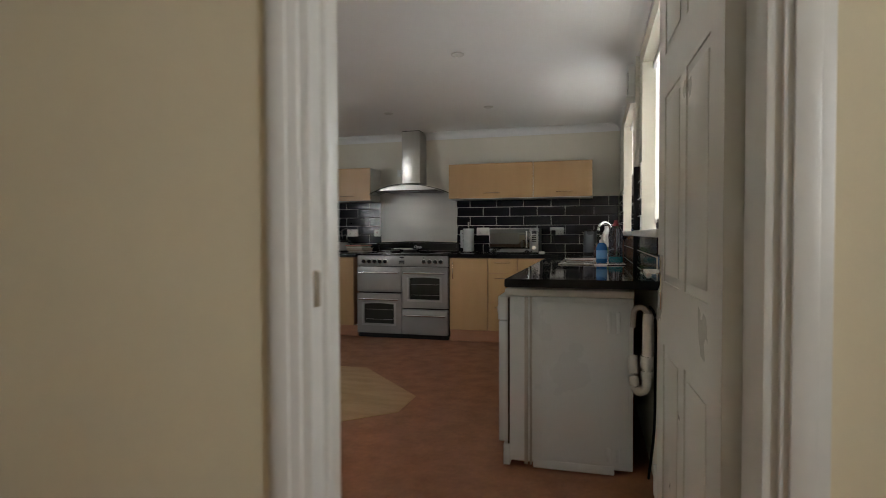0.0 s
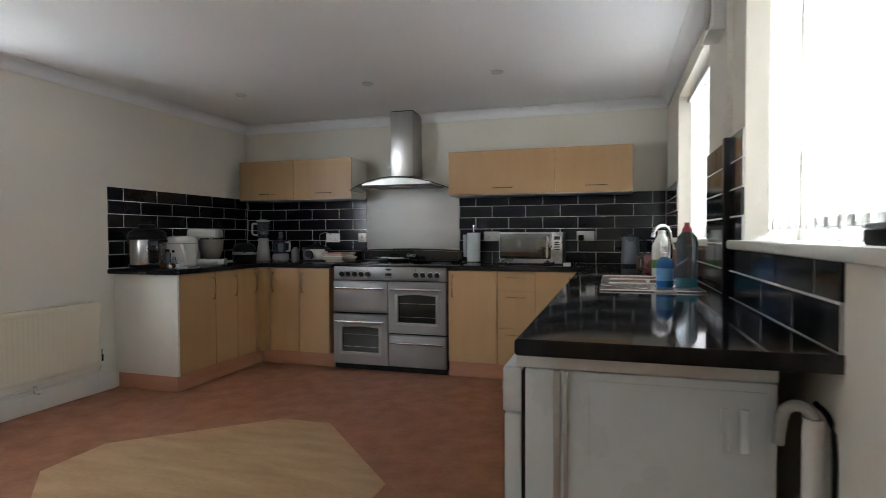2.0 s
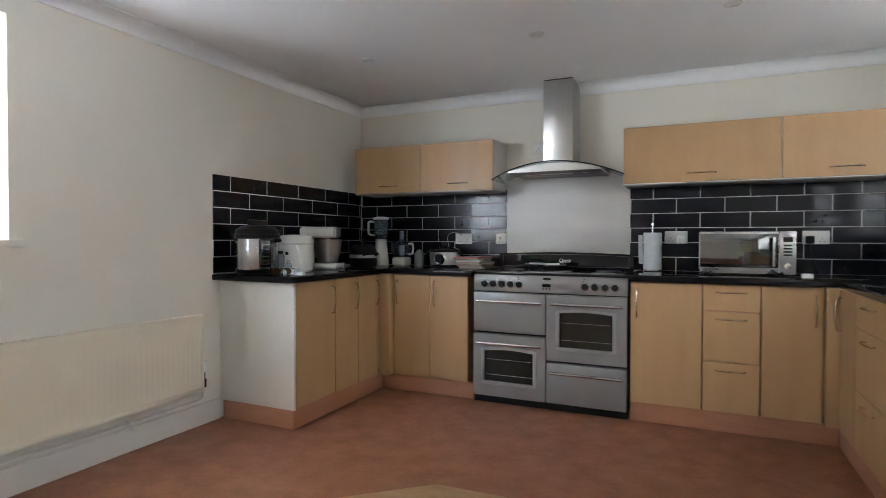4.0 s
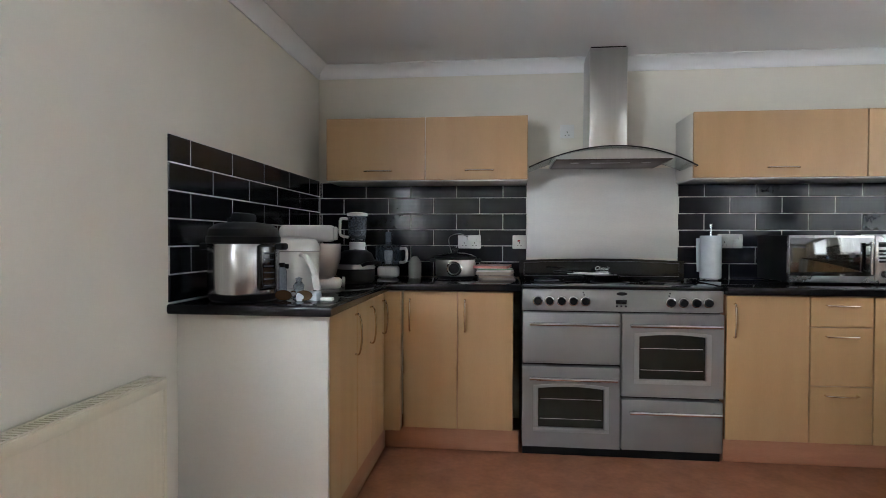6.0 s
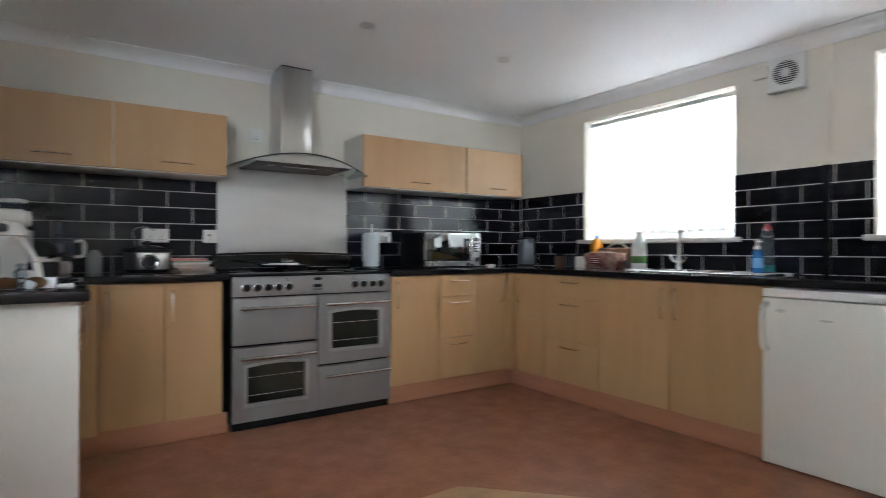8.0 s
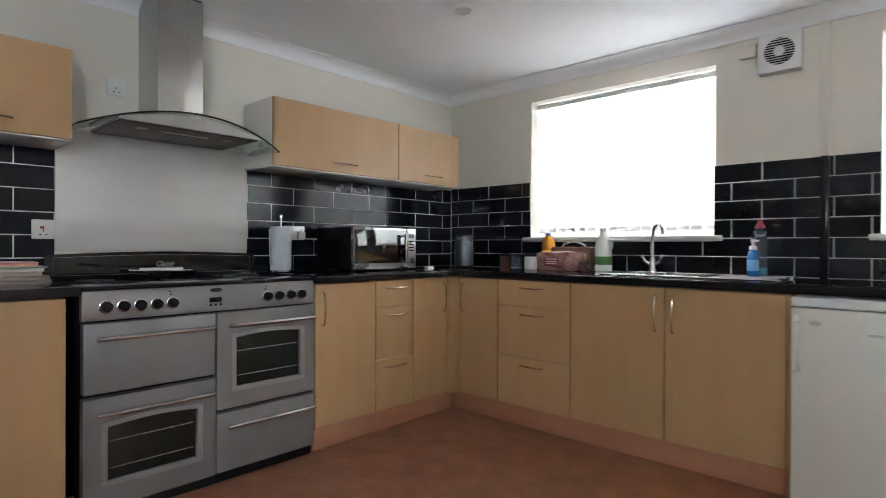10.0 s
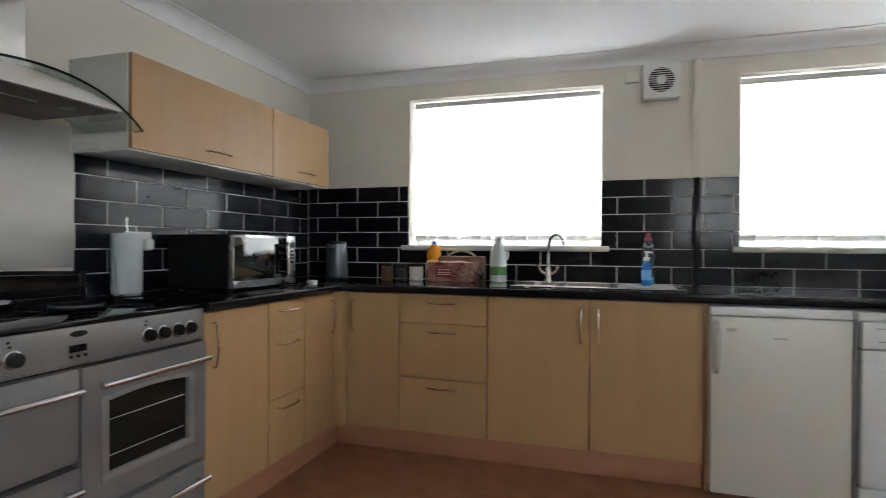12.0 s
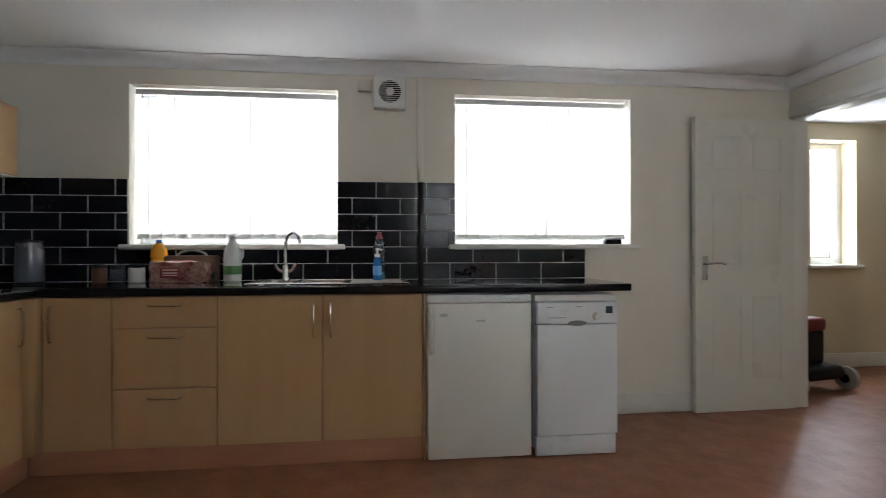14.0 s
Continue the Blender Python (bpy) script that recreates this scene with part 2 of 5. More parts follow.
# west opening runs further south than known, unseen, to admit more light
wall_w = structure("wall_west", wall_boxes("x", XW - T, XW, -7.2, YN, H, [(-4.20, -2.19, ZWW, ZW1)]), WALL, "cream painted wall above the radiator", "wall")
structure("wall_south", wall_boxes("y", YS - 0.055, YS, XW, XE + T, H, [(JW, JE, 0, DH)]), WALL, "cream painted wall with the hall doorway", "wall")
structure("wall_hall_north", wall_boxes("y", YS - 0.115, YS - 0.057, XW, 3.9, H, [(JW, JE, 0, DH)]), WALL_HALL, "pale yellow hall wall round the doorway", "wall")
structure("wall_hall_east", wall_boxes("x", 3.9, 3.9 + T, -7.2, YS - 0.115, H, [(-6.13, -5.66, 0.95, 2.12)]), WALL_HALL, "pale yellow hall wall with a window", "wall")
structure("wall_hall_south", boxes(((XW, -7.4, 0), (3.9, -7.2, H))), WALL_HALL, "plain pale yellow hall wall", "wall")
structure("ground", boxes(((-90, -90, -0.5), (90, 90, -0.35))), GRASS, "grassy ground outside the house")


def cornice(name, p, q, inward):
    """A coved ceiling moulding from p to q; inward points into the room."""
    prof = [(0.0, 0.0), (0.085, 0.0), (0.085, -0.005)]
    prof += [(0.085 - 0.077 * math.sin(a), -0.005 - 0.064 * (1 - math.cos(a))) for a in [math.pi / 16 * k for k in range(1, 9)]]
    prof += [(0.008, -0.075), (0.0, -0.075)]
    bm = bmesh.new()
    ends = []
    for e in (p, q):
        ends.append([bm.verts.new((e[0] + inward[0] * u, e[1] + inward[1] * u, H + v - 0.001)) for u, v in prof])
    a, b = ends
    for k in range(len(a)):
        bm.faces.new((a[k], a[(k + 1) % len(a)], b[(k + 1) % len(a)], b[k]))
    bm.faces.new(a), bm.faces.new(b)
    bmesh.ops.recalc_face_normals(bm, faces=bm.faces)
    structure(name, bm, CEIL, "white coved plaster cornice under the ceiling", "cornice")


cornice("trim_cornice_north", (XW, YN), (XE, YN), (0, -1))
cornice("trim_cornice_east", (XE, YN), (XE, YS), (-1, 0))
cornice("trim_cornice_west", (XW, YN), (XW, YS), (1, 0))
cornice("trim_cornice_south", (XW, YS), (XE, YS), (0, 1))


def skirting(name, a, b, material=GLOSS):
    bm = box(bmesh.new(), a, b, 0.006)
    structure(name, bm, material, "white gloss painted skirting board", "skirting")


skirting("baseboard_east", (XE - 0.018, YS, 0), (XE, -3.06, 0.13))
skirting("baseboard_west", (XW, YS, 0), (XW + 0.018, -1.03, 0.13))
skirting("baseboard_south", (XW + 0.02, YS, 0), (JW - 0.07, YS + 0.018, 0.13))
skirting("baseboard_hall", (XW, YS - 0.133, 0), (JW - 0.07, YS - 0.115, 0.13))
skirting("baseboard_hall_side", (JE + 0.07, YS - 0.133, 0), (3.88, YS - 0.115, 0.13))
skirting("baseboard_hall_east", (3.882, -7.2, 0), (3.9, YS - 0.135, 0.13))


def vertical_blind(name, x, y0, y1, z0, z1, into):
    """A head rail with hanging cloth slats and their bottom weights."""
    ob = thing(name, "closed cream vertical blind hanging inside the window", "blind", (x, (y0 + y1) / 2, z0), group="window blinds")
    w, h = (y1 - y0) / 2, z1 - z0
    part("head_rail", boxes(((-0.02, -w, h - 0.035), (0.02, w, h)), bevel=0.004), WHITEP, ob, "white plastic head rail")
    count = round(2 * w / 0.078)
    rng = random.Random(len(name) + round(y0 * 10))
    for k in range(count):
        c = -w + (k + 0.5) * 2 * w / count
        turn = radians(14 + rng.uniform(-5, 5))
        d = Vector((math.sin(turn), math.cos(turn), 0)) * 0.0445
        bm = bmesh.new()
        top, n = h - 0.05, 6
        rows = []
        for z in (0.008, top):
            sway = rng.uniform(-0.004, 0.004) if z < 0.1 else 0
            rows.append([bm.verts.new((d.x * s + 0.007 * (1 - s * s) + sway, c + d.y * s, z)) for s in [-1 + 2 * i / n for i in range(n + 1)]])
        for i in range(n):
            bm.faces.new((rows[0][i], rows[0][i + 1], rows[1][i + 1], rows[1][i]))
        bmesh.ops.solidify(bm, geom=bm.faces[:], thickness=0.0006)
        slat = part("slat", bm, BLIND, ob)
        wb = boxes(((-0.002, -0.040, 0.006), (0.003, 0.040, 0.040)), bevel=0.001)
        bmesh.ops.transform(wb, matrix=pose(0.004, c, 0, 0, 0, -math.degrees(turn)), verts=wb.verts)
        part("bottom_weight", wb, WHITEP, slat)
        part("hanger", boxes(((-0.004, c - 0.006, top), (0.004, c + 0.006, h - 0.03))), WHITEP, slat)
    bm = bmesh.new()
    tube([(-0.006 * into, -w, 0.012), (-0.006 * into, w, 0.012)], 0.0015, 5, bm)
    part("chain", bm, WHITEP, ob)
    return ob


def window(name, face, out, y0, y1, z0, z1, mullions):
    """A plastic window set deep in a wall that faces along x."""
    x0 = face + out * 0.17
    ob = structure(name, boxes(((x0, y0, z0), (x0 + out * 0.06, y0 + 0.06, z1)), ((x0, y1 - 0.06, z0), (x0 + out * 0.06, y1, z1)),
                   ((x0, y0 + 0.06, z0), (x0 + out * 0.06, y1 - 0.06, z0 + 0.06)), ((x0, y0 + 0.06, z1 - 0.06), (x0 + out * 0.06, y1 - 0.06, z1)),
                   *[((x0, m - 0.035, z0 + 0.06), (x0 + out * 0.06, m + 0.035, z1 - 0.06)) for m in mullions], bevel=0.004), UPVC,
                   "white plastic window frame set in the wall", "window")
    cuts = [y0 + 0.06, *[v for m in mullions for v in (m - 0.035, m + 0.035)], y1 - 0.06]
    for a, b in zip(cuts[::2], cuts[1::2]):
        pane = part("pane", boxes(((x0 + out * 0.026, a - 0.01, z0 + 0.05), (x0 + out * 0.034, b + 0.01, z1 - 0.05))), PANE, ob, "clear window glass")
        pane.visible_shadow = False
    return ob


for i, (a, b) in enumerate(WIN):
    wi = window("window_%d" % (i + 1), XE, 1, a, b, ZW0, ZW1, [(a + b) / 2])
    part("window_sill", box(bmesh.new(), (XE - 0.05, a - 0.045, ZW0 - 0.028), (XE + 0.168, b + 0.045, ZW0 + 0.004), 0.008), GLOSS, wi, "white painted window sill")
    vertical_blind("vertical_blind", XE + 0.075, a + 0.012, b - 0.012, ZW0 + 0.03, ZW1 - 0.012, 1)
# only the north end is known; unseen southern length added for light
wi = window("window_3", XW, -1, -4.20, -2.19, ZWW, ZW1, [-3.195])
part("window_sill", box(bmesh.new(), (XW - 0.168, -4.24, ZWW - 0.028), (XW + 0.045, -2.145, ZWW + 0.004), 0.008), GLOSS, wi, "white painted window sill")
vertical_blind("vertical_blind", XW - 0.075, -4.188, -2.202, ZWW + 0.03, ZW1 - 0.012, -1)
wi = window("window_4", 3.9, 1, -6.13, -5.66, 0.95, 2.12, [])
part("window_sill", box(bmesh.new(), (3.85, -6.17, 0.92), (4.068, -5.62, 0.954), 0.008), GLOSS, wi, "white painted window sill")

# doorway lining and architraves
lining = structure("trim_door_lining", boxes(((JW, YS - 0.117, 0), (JW + 0.028, YS + 0.002, DH)), ((JE - 0.028, YS - 0.117, 0), (JE, YS + 0.002, DH)),
                   ((JW + 0.028, YS - 0.117, DH - 0.028), (JE - 0.028, YS + 0.002, DH)), ((JW + 0.028, YS - 0.075, 0), (JW + 0.042, YS - 0.042, DH - 0.028)), bevel=0.002), GLOSS,
                   "white gloss painted door lining", "door frame")
part("strike_plate", boxes(((JW + 0.0282, YS - 0.108, 0.98), (JW + 0.0305, YS - 0.084, 1.05)), bevel=0.001), NICKEL, lining, "metal strike plate")


def architrave(name, y, out):
    bm = bmesh.new()
    for a, b in (((JW - 0.06, 0), (JW + 0.008, DH + 0.06)), ((JE - 0.008, 0), (JE + 0.06 if out < 0 else XE - 0.001, DH + 0.06)), ((JW + 0.008, DH - 0.008), (JE - 0.008, DH + 0.06))):
        if b[0] - a[0] > 0.004:
            box(bm, (a[0], y, a[1]), (b[0], y + out * 0.012, b[1]), 0.003)
            if b[0] - a[0] > 0.05:
                box(bm, (a[0] + 0.012, y + out * 0.012, a[1]), (b[0] - 0.02, y + out * 0.02, b[1] - 0.012), 0.004)
    structure(name, bm, GLOSS, "white gloss painted moulded architrave", "architrave")


architrave("trim_architrave_hall", YS - 0.115, -1)
architrave("trim_architrave_kitchen", YS, 1)


def panel_door(at, rz):
    """A six-panel door leaf; local x runs from the hinge to the free edge, y across its thickness."""
    w, h, t = 0.74, 1.985, 0.038
    ob = thing("door", "open white six-panel door folded back by the wall", "door", at, rz)
    px = [(0.105, 0.335), (0.405, 0.635)]
    pz = [(0.20, 0.80), (0.98, 1.50), (1.62, 1.86)]
    us = sorted({0, w, *[v for p in px for v in p]})
    bm = bmesh.new()
    zs = sorted({0.006, h, *[v for p in pz for v in p]})
    for a, b in zip(us, us[1:]):
        for c, d in zip(zs, zs[1:]):
            inner = (a, b) in px and (c, d) in pz
            box(bm, (a, 0.004 if inner else 0, c), (b, t - 0.004 if inner else t, d))
    leaf = part("leaf", bm, DOORPAINT, ob, smooth=False)
    for a, b in px:
        for c, d in pz:
            m = bmesh.new()
            for y0, y1 in ((0.001, 0.012), (t - 0.012, t - 0.001)):
                box(m, (a + 0.022, y0, c + 0.022), (b - 0.022, y1, d - 0.022), 0.004, 2)
            part("raised_panel", m, DOORPAINT, ob)
    for y, s in ((0, -1), (t, 1)):
        hd = part("handle_plate", boxes(((w - 0.085, y, 0.895), (w - 0.045, y + s * 0.007, 1.055)), bevel=0.003), CHROME, ob, "chrome handle plate")
        lv = bend([(w - 0.065, y + s * 0.006, 1.005), (w - 0.066, y + s * 0.045, 1.005), (w - 0.085, y + s * 0.055, 1.005), (w - 0.13, y + s * 0.054, 1.008), (w - 0.18, y + s * 0.05, 1.001)], 5)
        part("lever", tube(lv, 0.008, 10), CHROME, hd, "chrome lever handle")
    part("latch", boxes(((w - 0.001, 0.008, 0.93), (w + 0.0015, t - 0.008, 1.05)), bevel=0.0005), CHROME, ob, "chrome latch plate")
    for z in (0.22, 1.0, 1.75):
        part("hinge", lathe([(0.007, z), (0.007, z + 0.09)], (-0.004, -0.004, 0), 10), NICKEL, ob)
    return ob


panel_door((2.745, YS + 0.012, 0.0), 92.0)


# ---- kitchen units ----
def bow_handle(p, along, length, out, parent):
    """A bowed bar between two feet; along and out are directions."""
    a, o = Vector(along), Vector(out)
    c = Vector(p)
    pts = [c - a * length / 2, c - a * length / 2 + o * 0.018, c - a * length * 0.3 + o * 0.027, c + o * 0.031, c + a * length * 0.3 + o * 0.027, c + a * length / 2 + o * 0.018, c + a * length / 2]
    return part("handle", tube(bend(pts, 4), 0.0055, 8, flat=0.8), NICKEL, parent, "satin nickel bow handle")


ZB, ZT = 0.12, 0.868


def base_cabinet(at, rz, w, fronts, label):
    """A floor unit, its face in the plane y = 0 and its width along x. fronts: (kind, x, x, z, z, handle side)."""
    ob = thing("base_cabinet", label, "cabinet", at, rz, group="kitchen base cabinets")
    # plinth colour on the carcass puts shade into the gaps between fronts
    part("body", boxes(((0.001, 0.024, ZB), (w - 0.001, 0.55, ZT - 0.003)), bevel=0.001), PLINTH, ob, "carcass coloured dark to imitate shade in the door gaps")
    for kind, a, b, c, d, side in fronts:
        fr = part(kind, box(bmesh.new(), (a + 0.0024, 0, c + 0.0022), (b - 0.0024, 0.018, d - 0.0022), 0.0012, 1), BEECH, ob)
        if kind == "drawer_front":
            bow_handle(((a + b) / 2, 0, d - 0.045), (1, 0, 0), 0.15, (0, -1, 0), fr)
        else:
            bow_handle((a + 0.04 if side == "l" else b - 0.04, 0, d - 0.13), (0, 0, 1), 0.17, (0, -1, 0), fr)
    return ob


DRAWERS = [(0.712, ZT), (0.413, 0.712), (ZB, 0.413)]
base_cabinet((-0.643, 0, 0), 0, 0.60, [("door", 0, 0.30, ZB, ZT, "l"), ("door", 0.30, 0.60, ZB, ZT, "l")], "light beech base cabinet with two narrow doors")
base_cabinet((1.042, 0, 0), 0, 0.405, [("door", 0, 0.405, ZB, ZT, "l")], "light beech base cabinet with one door beside the cooker")
base_cabinet((1.449, 0, 0), 0, 0.30, [("drawer_front", 0, 0.30, c, d, "") for c, d in DRAWERS], "narrow light beech unit with three drawers")
base_cabinet((1.751, 0, 0), 0, 0.30, [("door", 0, 0.30, ZB, ZT, "r")], "narrow light beech corner cabinet with one door")
base_cabinet((2.11, -0.052, 0), -90, 0.314, [("door", 0, 0.314, ZB, ZT, "l")], "light beech corner cabinet under the window")
base_cabinet((2.11, -0.368, 0), -90, 0.494, [("drawer_front", 0, 0.494, c, d, "") for c, d in DRAWERS], "wide light beech unit with three drawers")
base_cabinet((2.11, -0.864, 0), -90, 1.03, [("door", 0, 0.513, ZB, ZT, "r"), ("door", 0.517, 1.03, ZB, ZT, "l")], "light beech sink cabinet with two doors")
base_cabinet((-0.735, -0.995, 0), 90, 0.93, [("door", 0, 0.39, ZB, ZT, "r"), ("door", 0.39, 0.66, ZB, ZT, "r"), ("door", 0.66, 0.93, ZB, ZT, "r")], "light beech base cabinet with three doors")

# corner posts, end panel and plinths
tagged(part("corner_post", boxes(((-0.737, -0.06, ZB), (-0.648, 0.018, ZT)), bevel=0.002), BEECH), "light beech corner filler between cabinets", "filler panel")
tagged(part("corner_post", boxes(((2.054, -0.048, ZB), (2.128, 0.018, ZT)), bevel=0.002), BEECH), "light beech corner filler beside drawers", "filler panel")
tagged(part("end_panel", boxes(((XW, -1.016, 0.115), (-0.736, -0.997, 0.870)), bevel=0.001), CARCASS), "white melamine end panel of the cabinets", "end panel")
tagged(part("end_panel", boxes(((2.10, -1.910, 0.0), (2.68, -1.897, 0.868)), bevel=0.001), BEECH), "beech end panel beside the fridge", "end panel")


def plinth(a, b):
    tagged(part("plinth", boxes((a, b), bevel=0.002), PLINTH), "pinkish wood-effect plinth under the cabinets", "plinth", kind="structure")


plinth((-0.742, 0.022, 0), (-0.012, 0.038, 0.117))
plinth((-0.760, -1.000, 0), (-0.744, 0.020, 0.117))
plinth((XW + 0.02, -1.012, 0), (-0.744, -1.002, 0.112))
plinth((1.042, 0.022, 0), (2.128, 0.038, 0.117))
plinth((2.130, -1.895, 0), (2.146, 0.020, 0.117))

WT0, WT1 = 0.872, 0.911


def worktop(outline, label, hole=None):
    """A rounded-edge worktop slab from its outline in plan."""
    bm = prism(outline, "z", WT0, WT1)
    es = [e for e in bm.edges if abs(e.verts[0].co.z - e.verts[1].co.z) < 1e-6]
    bmesh.ops.bevel(bm, geom=es, offset=0.010, segments=3, profile=0.5, affect="EDGES")
    return tagged(part("worktop", bm, WORKTOP), label, "worktop")


worktop([(XW, YN), (XW, -1.08), (-0.705, -1.08), (-0.705, -0.03), (-0.004, -0.03), (-0.004, YN)], "black gloss L-shaped kitchen worktop with small appliances")
SINK = (2.27, 2.69, -1.83, -0.955)
NX = SINK[0] + 0.012
long_top = thing("worktop", "long black gloss kitchen worktop holding the sink", "worktop")
for a, b in (((2.10, SINK[3]), (XE, YN)), ((NX, -3.035), (XE, SINK[2])), ((SINK[1] - 0.012, SINK[2]), (XE, SINK[3]))):
    part("slab", boxes(((max(a[0], NX), a[1], WT0), (*b, WT1))), WORKTOP, long_top)


def nosed(a, b, axis):
    """A slab whose low edge on one axis is rounded."""
    m = box(bmesh.new(), a, b)
    es = [e for e in m.edges if all(abs(v.co[axis] - a[axis]) < 1e-6 for v in e.verts) and abs(e.verts[0].co.z - e.verts[1].co.z) < 1e-6]
    bmesh.ops.bevel(m, geom=es, offset=0.009, segments=4, profile=0.5, affect="EDGES")
    return m


part("front_edge", nosed((2.095, -3.035, WT0), (NX, -0.03, WT1), 0), WORKTOP, long_top)
part("corner_length", nosed((1.036, -0.03, WT0), (NX, YN, WT1), 1), WORKTOP, long_top)


def wall_cabinet(at, w, label, doors):
    ob = thing("wall_cabinet", label, "cabinet", at, 0, group="kitchen wall cabinets")
    h, d = 0.372, YN - 0.278
    part("body", boxes(((0, 0.020, 0.004), (w, d, h)), bevel=0.001), CARCASS, ob, "white melamine carcass")
    part("bottom_panel", boxes(((0.0, 0.012, -0.005), (w, d, 0.002)), bevel=0.002), WHITEP, ob, "white underside panel")
    for a, b in doors:
        fr = part("door", box(bmesh.new(), (a + 0.0022, 0, 0.003), (b - 0.0022, 0.018, h), 0.0012, 1), BEECH, ob)
        bow_handle(((a + b) / 2 + 0.02, 0, 0.055), (1, 0, 0), 0.16, (0, -1, 0), fr)


wall_cabinet((-1.166, 0.278, 1.50), 1.208, "light beech wall cabinet with two doors", [(0, 0.604), (0.604, 1.208)])
wall_cabinet((0.963, 0.278, 1.50), 0.914, "wide light beech wall cabinet with one lift-up door", [(0, 0.914)])
wall_cabinet((1.879, 0.278, 1.50), 0.602, "light beech wall cabinet with one door", [(0, 0.602)])


# ---- range cooker ----
def arch_outline(x0, x1, z0, z1, rise):
    pts = [(x0, z0), (x1, z0), (x1, z1 - rise)]
    for k in range(1, 12):
        u = k / 12
        pts.append((x1 + (x0 - x1) * u, z1 - rise + rise * math.sin(math.pi * u)))
    return pts + [(x0, z1 - rise)]


STEELC = mat("pale_cooker_trim", (0.36, 0.355, 0.35), 0.36, 0.5, bump=0.01)


def range_cooker(at):
    w = 1.024
    ob = thing("range_cooker", "silver and black electric range cooker with four doors", "cooker", at)
    part("body", boxes(((0.004, 0.03, 0.03), (w - 0.004, 0.585, 0.885)), bevel=0.003), BLACKP, ob, "black cooker body")
    part("plinth", boxes(((0.004, 0.012, 0.0), (w - 0.004, 0.05, 0.043)), bevel=0.003), BLACKP, ob, "black base strip")
    part("control_panel", boxes(((0, -0.004, 0.774), (w, 0.03, 0.888)), bevel=0.004), COOKERP, ob, "silver control panel")
    part("hob", boxes(((0.0, -0.004, 0.889), (w, 0.585, 0.907)), bevel=0.004), BLACKG, ob, "black glass hob")
    for x, y, r in ((0.16, 0.16, 0.09), (0.16, 0.42, 0.075), (0.51, 0.30, 0.11), (0.85, 0.16, 0.075), (0.85, 0.42, 0.09)):
        part("hob_ring", lathe([(r - 0.0025, 0.9072), (r - 0.0025, 0.9078), (r, 0.9078), (r, 0.9072)], (x, y, 0), 40), COOKERP, ob, "fine grey ring mark")
    up = part("upstand", prism(arch_outline(0.0, w - 0.02, 0.90, 1.034, 0.014), "y", 0.560, 0.585), BLACKG, ob, "black glass upstand")
    o = arch_outline(0.03, w - 0.05, 0.925, 1.018, 0.012)
    part("outline", tube([(x, 0.559, z) for x, z in o + o[:1]], 0.0012, 5), COOKERP, up, "thin silver line")
    cu = bpy.data.curves.new("lettering", "FONT")
    cu.body, cu.size, cu.extrude, cu.align_x, cu.shear = "Classic", 0.033, 0.0006, "CENTER", 0.35
    tx = new("lettering", cu)
    tx.data.materials.append(WHITEP)
    tx.parent = up
    tx.matrix_local = pose(0.51, 0.5575, 0.962, 90, 0, 0)
    tagged(tx, "silver script lettering")
    part("underline", boxes(((0.475, 0.5575, 0.953), (0.55, 0.5590, 0.956))), WHITEP, up)
    specs = [("grill_door", 0.002, 0.508, 0.496, 0.766, None), ("oven_door", 0.002, 0.508, 0.052, 0.479, (0.085, 0.425, 0.155, 0.375)),
             ("oven_door", 0.515, w - 0.002, 0.334, 0.766, (0.603, 0.935, 0.425, 0.660)), ("storage_drawer", 0.515, w - 0.002, 0.052, 0.316, None)]
    for name, a, b, c, d, win in specs:
        if win:
            bm = bmesh.new()
            x0, x1, z0, z1 = win
            for p, q in (((a, c), (x0, d)), ((x1, c), (b, d)), ((x0, c), (x1, z0)), ((x0, z1), (x1, d))):
                box(bm, (p[0], -0.018, p[1]), (q[0], 0.028, q[1]))
            bmesh.ops.remove_doubles(bm, verts=bm.verts, dist=1e-5)
            dr = part(name, bm, COOKERP, ob, "silver oven door with a window", smooth=False)
            # arched top of the opening
            s = [(x1 + (x0 - x1) * k / 12, z1 - 0.011 + 0.011 * math.sin(math.pi * k / 12)) for k in range(13)]
            part("arch", prism(s + [(x0, z1 + 0.001), (x1, z1 + 0.001)], "y", -0.0175, -0.004), COOKERP, dr)
            part("oven_window", boxes(((x0 - 0.004, -0.004, z0 - 0.004), (x1 + 0.004, 0.004, z1 + 0.004))), OVENG, dr, "dark oven glass")
            for u0, u1, v0, v1 in ((x0 - 0.026, x1 + 0.026, z0 - 0.022, z0 - 0.001), (x0 - 0.026, x0 - 0.001, z0 - 0.001, z1 + 0.001),
                                   (x1 + 0.001, x1 + 0.026, z0 - 0.001, z1 + 0.001)):
                part("window_trim", boxes(((u0, -0.0235, v0), (u1, -0.0182, v1)), bevel=0.0045), STEELC, dr, "pale pressed window surround")
            top = [(x1 + 0.026 - (x1 - x0 + 0.052) * k / 12, z1 + 0.004 + 0.012 * math.sin(math.pi * k / 12)) for k in range(13)]
            low = [(x0 + 0.001 + (x1 - x0 - 0.002) * k / 12, z1 - 0.010 + 0.011 * math.sin(math.pi * k / 12)) for k in range(13)]
            part("window_trim", prism(top + low, "y", -0.0225, -0.0182), STEELC, dr, "pale pressed window surround")
